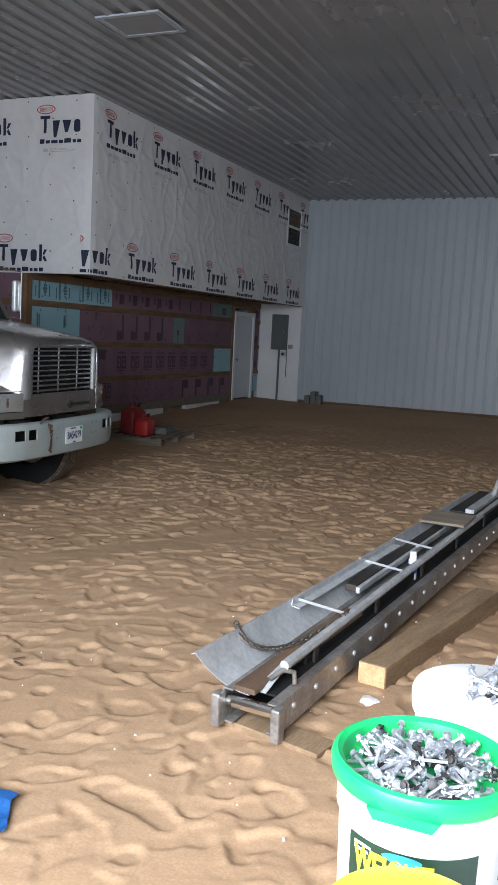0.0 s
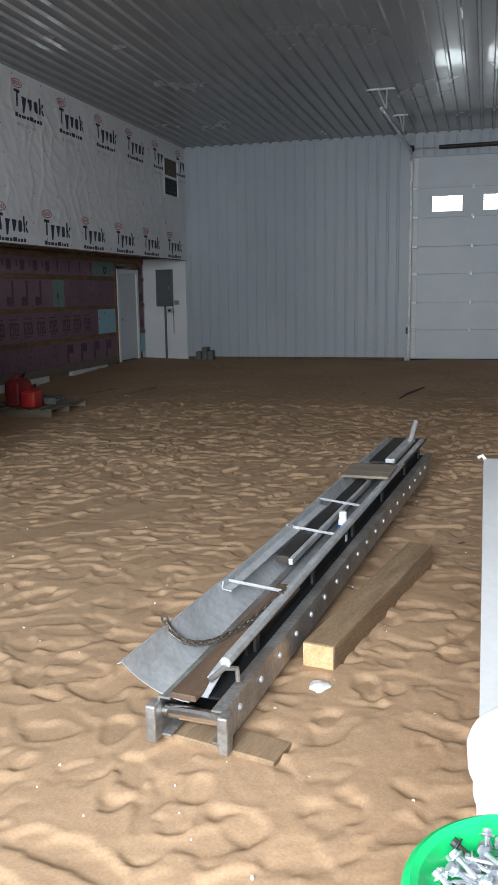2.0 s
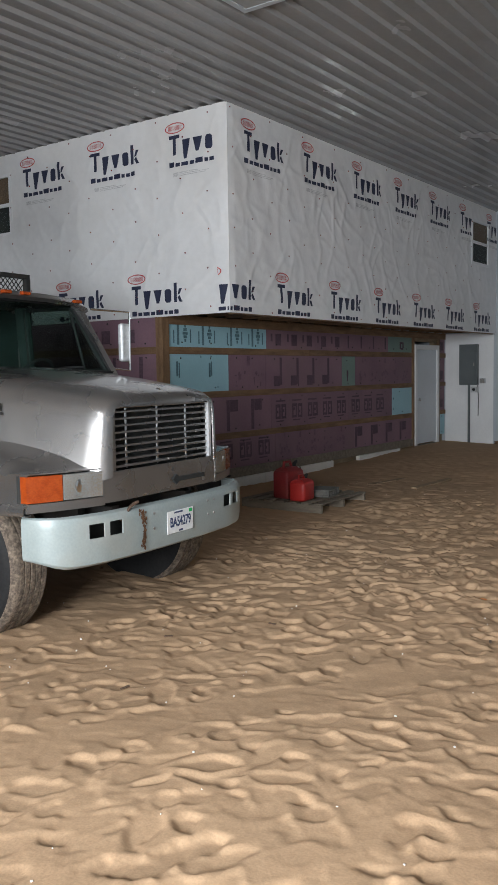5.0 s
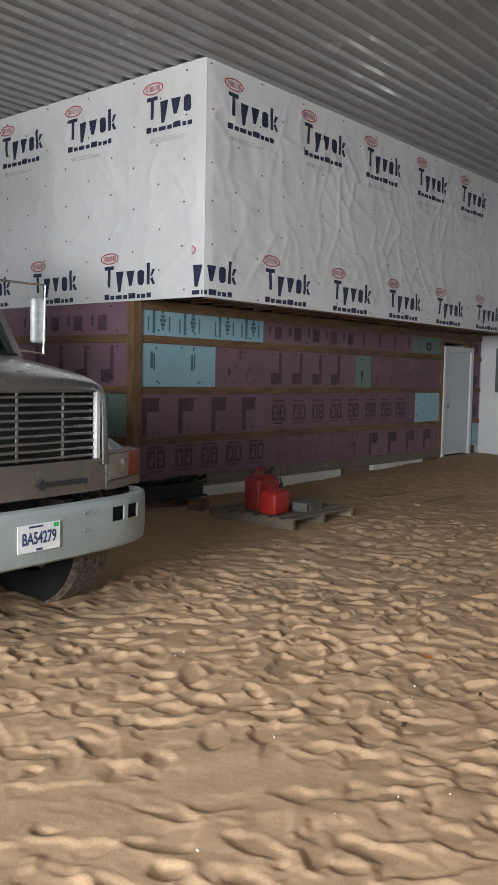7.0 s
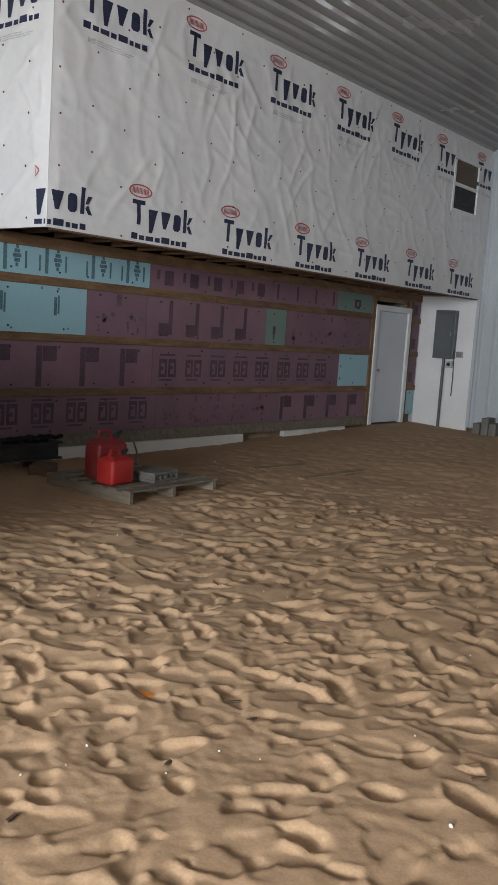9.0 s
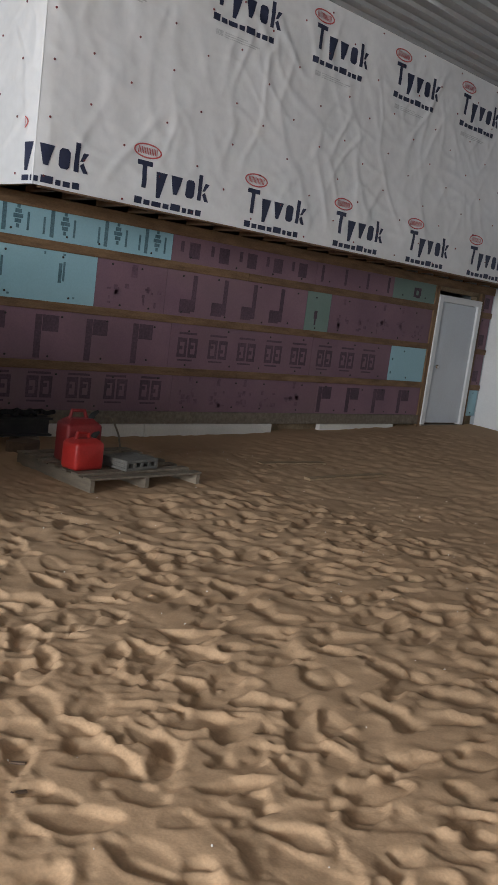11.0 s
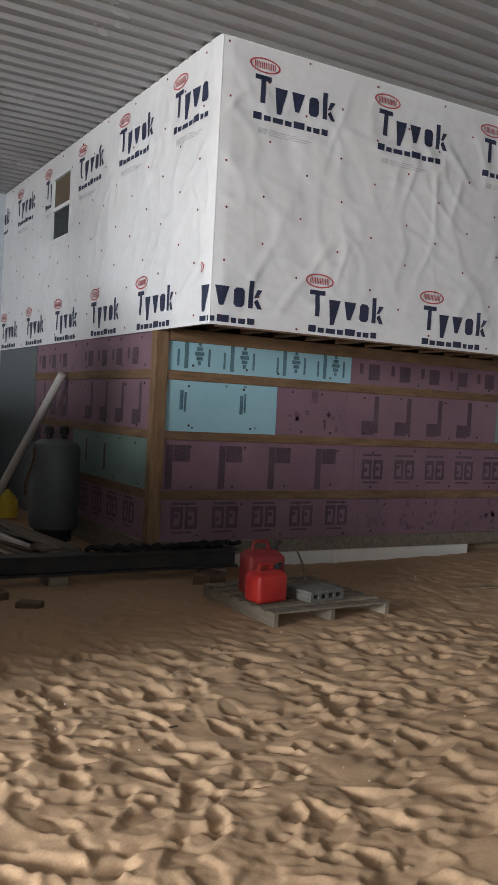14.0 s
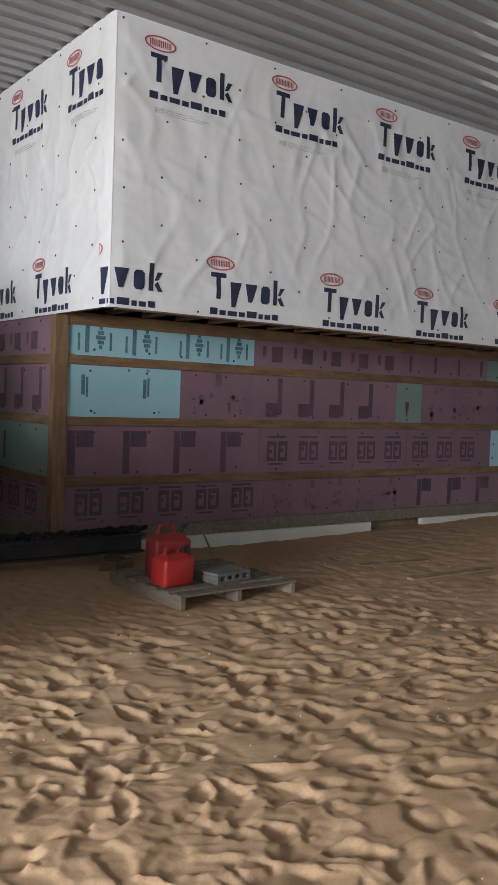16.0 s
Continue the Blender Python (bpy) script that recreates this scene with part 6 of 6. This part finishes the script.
yellow = pail("bucket", "yellow plastic bucket with a smooth yellow lid", -0.150, 0.905, 0.107, 0.326, M_YELLOW)
part("lid", lathe([(0.103, 0.298), (0.109, 0.303), (0.110, 0.316), (0.103, 0.331), (0.077, 0.338), (0, 0.340)], 48), M_YELLOW, yellow, "smooth yellow lid", True)

# screws
bm = lathe([(0.0, 0.0), (0.0026, 0.007), (0.0028, 0.049), (0.0078, 0.050), (0.0078, 0.0516), (0.0050, 0.0522), (0.0050, 0.0570), (0.0, 0.0575)], 8)
screw_mesh = bpy.data.meshes.new("screw")
bm.to_mesh(screw_mesh)
bm.free()
screw_mesh.materials.append(M_SCREW)
dark_mesh = screw_mesh.copy()
dark_mesh.materials.clear()
dark_mesh.materials.append(M_BLACKSTEEL)
g = random.Random(21)


def scatter(count, cx, cy, spread, z0, heap, group, label, off=(0, 0)):
    for k in range(count):
        a, r = g.uniform(0, 6.283), spread * math.sqrt(g.random())
        x, y = r * math.cos(a), r * math.sin(a)
        z = z0 + 0.009 + heap * (1 - (r / spread) ** 2) * (k / count)
        ob = new("screw", dark_mesh if k % 9 == 0 else screw_mesh)
        tilt = g.uniform(62, 100) if k < count * 0.75 else g.uniform(40, 95)
        ob.matrix_world = pose(cx + off[0] + x, cy + off[1] + y, z, 0, 0, g.uniform(0, 360)) @ pose(0, 0, 0, tilt, 0, 0) @ pose(0, 0, -0.027)
        tagged(ob, label, "screw", group)


scatter(150, -0.200, 1.200, 0.096, TOP + 0.352, 0.030, "screws in the green bucket", "short zinc-plated hex-head screw in a loose heap")
scatter(46, -0.143, 1.49, 0.070, TOP + 0.386, 0.012, "screws on the white bucket", "short zinc-plated hex-head screw on a white lid", (0.035, 0.0))

# blue tarp scrap
bm = bmesh.new()
rows = []
for j in range(15):
    row = []
    for i in range(15):
        x, y = -2.36 + 0.60 * i / 14, 2.02 + 0.28 * j / 14
        x += 0.10 * (j / 14) * 0 + 0.18 * max(0, 0.5 - abs(j / 14 - 0.35)) * (i / 14)
        z = sand_at(x, y) + 0.025 + 0.030 * noise.noise(Vector((x * 9, y * 9, 1))) + 0.02 * abs(noise.noise(Vector((x * 22, y * 22, 4))))
        row.append((x, y, z))
    rows.append(row)
tarp = part("tarp", solidify(loft(rows), 0.002), M_BLUETARP, None, "", True)
tagged(tarp, "crumpled scrap of blue plastic tarp on the sand", "tarp")

# ---- by the lower wall ----
PAL = pose(-5.85, 10.72, 0.0, 0, 0, 2.0)
pallet = thing("pallet", "weathered grey wooden pallet lying on the sand", "pallet", PAL)
for y in (0.0, 0.55, 1.12):
    part("stringer", box(-1.12, y, -0.01, 0.0, y + 0.045, 0.088, 0.004, 1), M_GREYWOOD, pallet)
for k in range(7):
    x = -1.115 + k * 0.17
    part("deck_board", box(x, -0.01, 0.0885, x + 0.10, 1.175, 0.107 + 0.003 * (k % 2), 0.003, 1), M_GREYWOOD, pallet)


def gas_can(m, w, d, h, label, red):
    can = thing("gas_can", label, "gas can", m, "red gas cans")
    part("can_body", box(-d / 2, -w / 2, 0, d / 2, w / 2, h * 0.78, 0.035, 3), red, can, "", True)
    part("can_shoulder", loft([[(-d * 0.42, -w * 0.42, h * 0.775), (d * 0.42, -w * 0.42, h * 0.775), (d * 0.42, w * 0.42, h * 0.775), (-d * 0.42, w * 0.42, h * 0.775)], [(-d * 0.2, -w * 0.3, h * 0.86), (d * 0.2, -w * 0.3, h * 0.86), (d * 0.2, w * 0.3, h * 0.86), (-d * 0.2, w * 0.3, h * 0.86)]], closed=True, caps=True), red, can)
    part("can_handle", tube([(0, -w * 0.30, h * 0.82), (0, -w * 0.24, h), (0, w * 0.10, h), (0, w * 0.18, h * 0.84)], 0.018, 10), red, can, "moulded red handle", True)
    part("spout", tube([(0, w * 0.30, h * 0.84), (0, w * 0.36, h * 0.93), (0, w * 0.50, h * 1.0)], 0.02, 10, radii=[0.028, 0.024, 0.012]), M_DARK, can, "black spout")
    return can


gas_can(PAL @ pose(-0.34, 0.14, 0.111, 0, 0, 5), 0.30, 0.21, 0.30, "bright red plastic gas can standing on the pallet", M_REDCAN)
gas_can(PAL @ pose(-0.60, 0.26, 0.111, 0, 0, -8), 0.33, 0.24, 0.44, "taller dull red gas can standing on the pallet", M_REDDULL)
hose = part("hose", tube([(-6.47, 11.08, 0.50), (-6.50, 11.20, 0.53), (-6.54, 11.34, 0.48), (-6.56, 11.44, 0.32), (-6.57, 11.50, 0.115)], 0.009, 8), M_GREYWOOD)
tagged(hose, "thin pale spout hose hooked on a gas can", "hose")
block = thing("concrete_block", "grey hollow concrete block lying on the pallet", "concrete block", PAL @ pose(-0.32, 0.62, 0.1105, 0, 0, 8))
for z0, z1 in ((0.0, 0.028), (0.062, 0.09)):
    part("face_shell", box(-0.15, -0.19, z0, 0.15, 0.19, z1, 0.004, 1), M_CONCRETE, block)
for y in (-0.19, -0.10, -0.015, 0.07, 0.16):
    part("block_rib", box(-0.15, y, 0.028, 0.15, y + 0.03, 0.062), M_CONCRETE, block)

rail = thing("steel_rail", "long black steel rail lying on blocks by the wall", "rail", pose(-7.80, 0, 0))
part("rail_flange", box(-0.09, 7.6, 0.24, 0.09, 11.45, 0.262, 0.004, 1), M_BLACKSTEEL, rail)
part("rail_web", box(-0.012, 7.6, 0.10, 0.012, 11.45, 0.24), M_BLACKSTEEL, rail)
part("rail_flange", box(-0.09, 7.6, 0.078, 0.09, 11.45, 0.10, 0.004, 1), M_BLACKSTEEL, rail)
for y in (8.0, 9.6, 11.2):
    part("rail_block", box(-0.14, y - 0.09, -0.03, 0.14, y + 0.09, 0.077, 0.006, 1), M_GREYWOOD, rail)
g = random.Random(14)
for k in range(9):
    x, y = -7.82 + g.uniform(-0.05, 0.05), 9.9 + k * 0.17
    pts = [(x + g.uniform(-0.06, 0.06), y + 0.05 * i, 0.275 + 0.035 * abs(math.sin(i * 1.2 + k))) for i in range(7)]
    ob = part("rubber_hose", tube(pts, g.uniform(0.018, 0.034), 8), M_RUBBER)
    tagged(ob, "short piece of black rubber hose on the rail", "hose", "hose pieces on the rail")
for x, y, a, s in ((-7.27, 8.92, 20, 0.9), (-6.93, 9.14, -35, 0.75), (-7.42, 10.98, 30, 1.1)):
    ob = part("wood_block", box(-0.09 * s, -0.13 * s, 0, 0.09 * s, 0.13 * s, 0.12 * s, 0.008, 1), M_BROWNWOOD)
    ob.matrix_world = pose(x, y, -0.03, 0, 0, a)
    tagged(ob, "dirty offcut block of wood on the sand", "wood block", "wood offcuts")
for k in range(15):
    ob = part("plank", box(-1.0 - 0.1 * (k % 3), -0.07, 0, 1.0, 0.07, 0.03, 0.003, 1), M_GREYWOOD if k % 3 else M_WHITEFOAM)
    ob.matrix_world = pose(-9.40 + 0.14 * math.sin(k * 2), 9.40 + 0.16 * (k % 4), 0.034 * (k // 4) + 0.10, 0, 0, 5 * math.sin(k * 1.7) + 8)
    tagged(ob, "loose weathered board in a low pile", "plank", "pile of boards")
for k in range(2):
    ob = part("wood_block", box(-0.08, -0.4, 0, 0.08, 0.4, 0.10, 0.006, 1), M_GREYWOOD)
    ob.matrix_world = pose(-10.3 + 1.3 * k, 9.58, -0.002, 0, 0, 8)
    tagged(ob, "timber bearer under the board pile", "wood block", "bearers under the boards")
tank = thing("pressure_tank", "tall dark grey steel pressure tank with two gauges on top", "tank", pose(-10.12, 10.30, 0))
part("tank_body", lathe([(0.20, 0.12), (0.27, 0.16), (0.285, 0.22), (0.285, 1.06), (0.26, 1.13), (0.17, 1.18), (0.0, 1.20)], 32), M_DARKPANEL, tank, "", True)
part("tank_skirt", lathe([(0.22, 0.0), (0.22, 0.125), (0.20, 0.125)], 24), M_BLACKSTEEL, tank)
for y in (-0.09, 0.09):
    part("gauge", lathe([(0.03, 1.17), (0.03, 1.24), (0.055, 1.25), (0.055, 1.32), (0.02, 1.34), (0, 1.34)], 16, "z", (0, y, 0)), M_BLACKSTEEL, tank)
part("hose_loop", tube([(0.10, -0.28, 1.12), (0.16, -0.30, 0.98), (0.06, -0.31, 0.82), (-0.12, -0.31, 0.66), (-0.16, -0.30, 0.52)], 0.014, 8), M_RUST, tank, "reddish hose")
pipe = part("pipe", tube([(-12.1, 9.97, -0.02), (-10.88, 10.58, 1.97)], 0.052, 16), M_WHITEFOAM, None, "", True)
tagged(pipe, "pale plastic drain pipe leaning against the wall", "pipe")
stick = part("stake", box(-0.02, -0.02, -0.03, 0.02, 0.02, 1.15, 0.003, 1), M_GREYWOOD)
stick.matrix_world = pose(-9.42, 9.32, -0.02, 0, -2, 0)
tagged(stick, "thin wooden stake standing in the clutter", "stake")
jug = thing("jug", "faded yellow plastic jug on the sand by the wall", "jug", pose(-12.0, 10.25, 0))
part("jug_body", lathe([(0.12, 0), (0.14, 0.02), (0.14, 0.25), (0.07, 0.34), (0.035, 0.36), (0.035, 0.39), (0, 0.39)], 20), M_YELLOW, jug, "", True)
part("jug_handle", tube([(0.13, 0, 0.22), (0.16, 0, 0.30), (0.06, 0, 0.36)], 0.014, 8), M_YELLOW, jug)
for (x, y, z, a, ln) in ((-5.84, 13.85, 0.0, 89, 1.2), (-6.5, 13.7, 0.0, 83, 0.9)):
    ob = part("lath", box(-ln / 2, -0.045, 0, ln / 2, 0.045, 0.025, 0.003, 1), M_BEAM)
    ob.matrix_world = pose(x, y, z - 0.019, 2, 0, a)
    tagged(ob, "half-buried weathered lath on the sand", "lath", "laths on the sand")

twig = part("stick", tube([(-1.47, 13.30, sand_at(-1.47, 13.30) + 0.01), (-1.40, 13.9, sand_at(-1.40, 13.9) + 0.014), (-1.20, 14.75, sand_at(-1.20, 14.75) + 0.01)], 0.016, 6, radii=[0.012, 0.018, 0.010]), M_DARKRUST)
tagged(twig, "thin dark stick lying on the sand", "stick")

# electrical panel on the white board
EY = FAR - 0.02
panel = thing("electrical_panel", "dark grey steel electrical panel on the white board", "electrical panel", pose(-7.65, EY, 0))
part("panel_box", box(-0.20, -0.11, 1.32, 0.20, -0.0005, 2.18, 0.008), M_DARKPANEL, panel)
part("panel_door", box(-0.165, -0.122, 1.40, 0.165, -0.1105, 2.12, 0.004, 1), M_DARKPANEL, panel)
part("latch", box(0.12, -0.130, 1.72, 0.145, -0.1225, 1.79, 0.002, 1), M_STEEL, panel)
part("conduit", tube([(0.0, -0.045, 0.04), (0.0, -0.045, 1.32)], 0.026, 12), M_DARKPANEL, panel, "grey conduit")
part("cable", tube([(0.19, -0.03, 1.32), (0.20, -0.025, 1.0), (0.195, -0.02, 0.66)], 0.009, 8), M_BLACKSTEEL, panel)
outlet = thing("outlet_box", "small grey metal outlet box beside the panel", "outlet box", pose(-7.36, EY, 1.35))
part("box_body", box(-0.06, -0.05, 0, 0.06, -0.0005, 0.11, 0.006, 1), M_GALV, outlet)
part("cover_plate", box(-0.05, -0.056, 0.01, 0.05, -0.0505, 0.10, 0.002, 1), M_STEEL, outlet)
outlet = thing("outlet_box", "small dark junction box below the panel", "outlet box", pose(-7.54, EY, 1.16))
part("box_body", box(-0.06, -0.06, 0, 0.06, -0.0005, 0.12, 0.006, 1), M_GALV, outlet)
part("socket", lathe([(0.034, -0.001), (0.034, 0.006), (0, 0.006)], 14, "y", (0, -0.066, 0.06)), M_DARK, outlet)
for k, (x, h) in enumerate(((-6.71, 0.20), (-6.57, 0.30), (-6.44, 0.22))):
    ob = thing("concrete_block", "grey concrete block standing against the far wall", "concrete block", pose(x, 19.62, 0.07, 0, 0, 4 * k), "blocks by the far wall")
    bm = box(-0.062, -0.15, 0, 0.062, 0.15, h, 0.006, 1)
    part("block_body", bm, M_CONCRETE, ob)
    part("block_web", box(-0.066, -0.05, 0.03, -0.0625, 0.05, h - 0.03), M_CONCRETE, ob)

# ---- pebbles and litter in the sand ----
g = random.Random(33)
bm = bmesh.new()
for k in range(650):
    x, y = g.uniform(-7.5, 3.0), 1.3 + 13 * g.random() ** 1.4
    r = g.uniform(0.003, 0.0075) * (1.5 if k % 23 == 0 else 1)
    m = Matrix.Translation((x, y, sand_at(x, y) + r * 0.3)) @ Euler((g.uniform(0, 6), g.uniform(0, 6), 0)).to_matrix().to_4x4() @ Matrix.Diagonal((r, r * 0.8, r * 0.6, 1))
    bmesh.ops.create_icosphere(bm, subdivisions=1, radius=1, matrix=m)
pebbles = tagged(part("pebbles", bm, M_PEBBLE), "small pale pebbles strewn over the sand", "pebbles", kind="stuff")
for k in range(26):
    x, y = g.uniform(-4.5, 1.5), g.uniform(2.2, 12)
    ob = part("wood_chip", box(-0.028, -0.008, 0, 0.028, 0.008, 0.007, 0.002, 1), M_BROWNWOOD)
    ob.matrix_world = pose(x, y, sand_at(x, y) + 0.002, g.uniform(-10, 10), g.uniform(-10, 10), g.uniform(0, 360))
    tagged(ob, "dark splinter of wood on the sand", "wood chip", "chips on the sand")

scrap = part("board_scrap", box(-0.20, -0.05, 0, 0.16, 0.05, 0.022, 0.003, 1), M_WHITEFOAM)
scrap.matrix_world = pose(-5.52, 5.42, sand_at(-5.52, 5.42) - 0.002, 0, 2, 18)
tagged(scrap, "pale offcut of board lying by the truck wheel", "board")
bracket = thing("ceiling_bracket", "thin bent steel hanger rod under the ceiling", "bracket", pose(-9.6, 8.38, CEIL - 0.033))
part("hanger_rod", tube([(0, 0, 0), (-0.02, 0, -0.28), (-0.05, 0.02, -0.42), (-0.30, -0.05, -0.52)], 0.014, 8), M_GALV, bracket)
part("hanger_stay", tube([(0.18, 0.02, 0), (0.06, 0.02, -0.24), (-0.04, 0.02, -0.40)], 0.011, 8), M_GALV, bracket)
ob = part("plastic_scrap", box(-0.035, -0.02, 0, 0.035, 0.02, 0.006, 0.002, 1), M_ORANGE)
ob.matrix_world = pose(-2.96, 8.18, sand_at(-2.96, 8.18) + 0.001, 6, 8, 40)
tagged(ob, "small orange plastic scrap lying on the sand", "scrap")
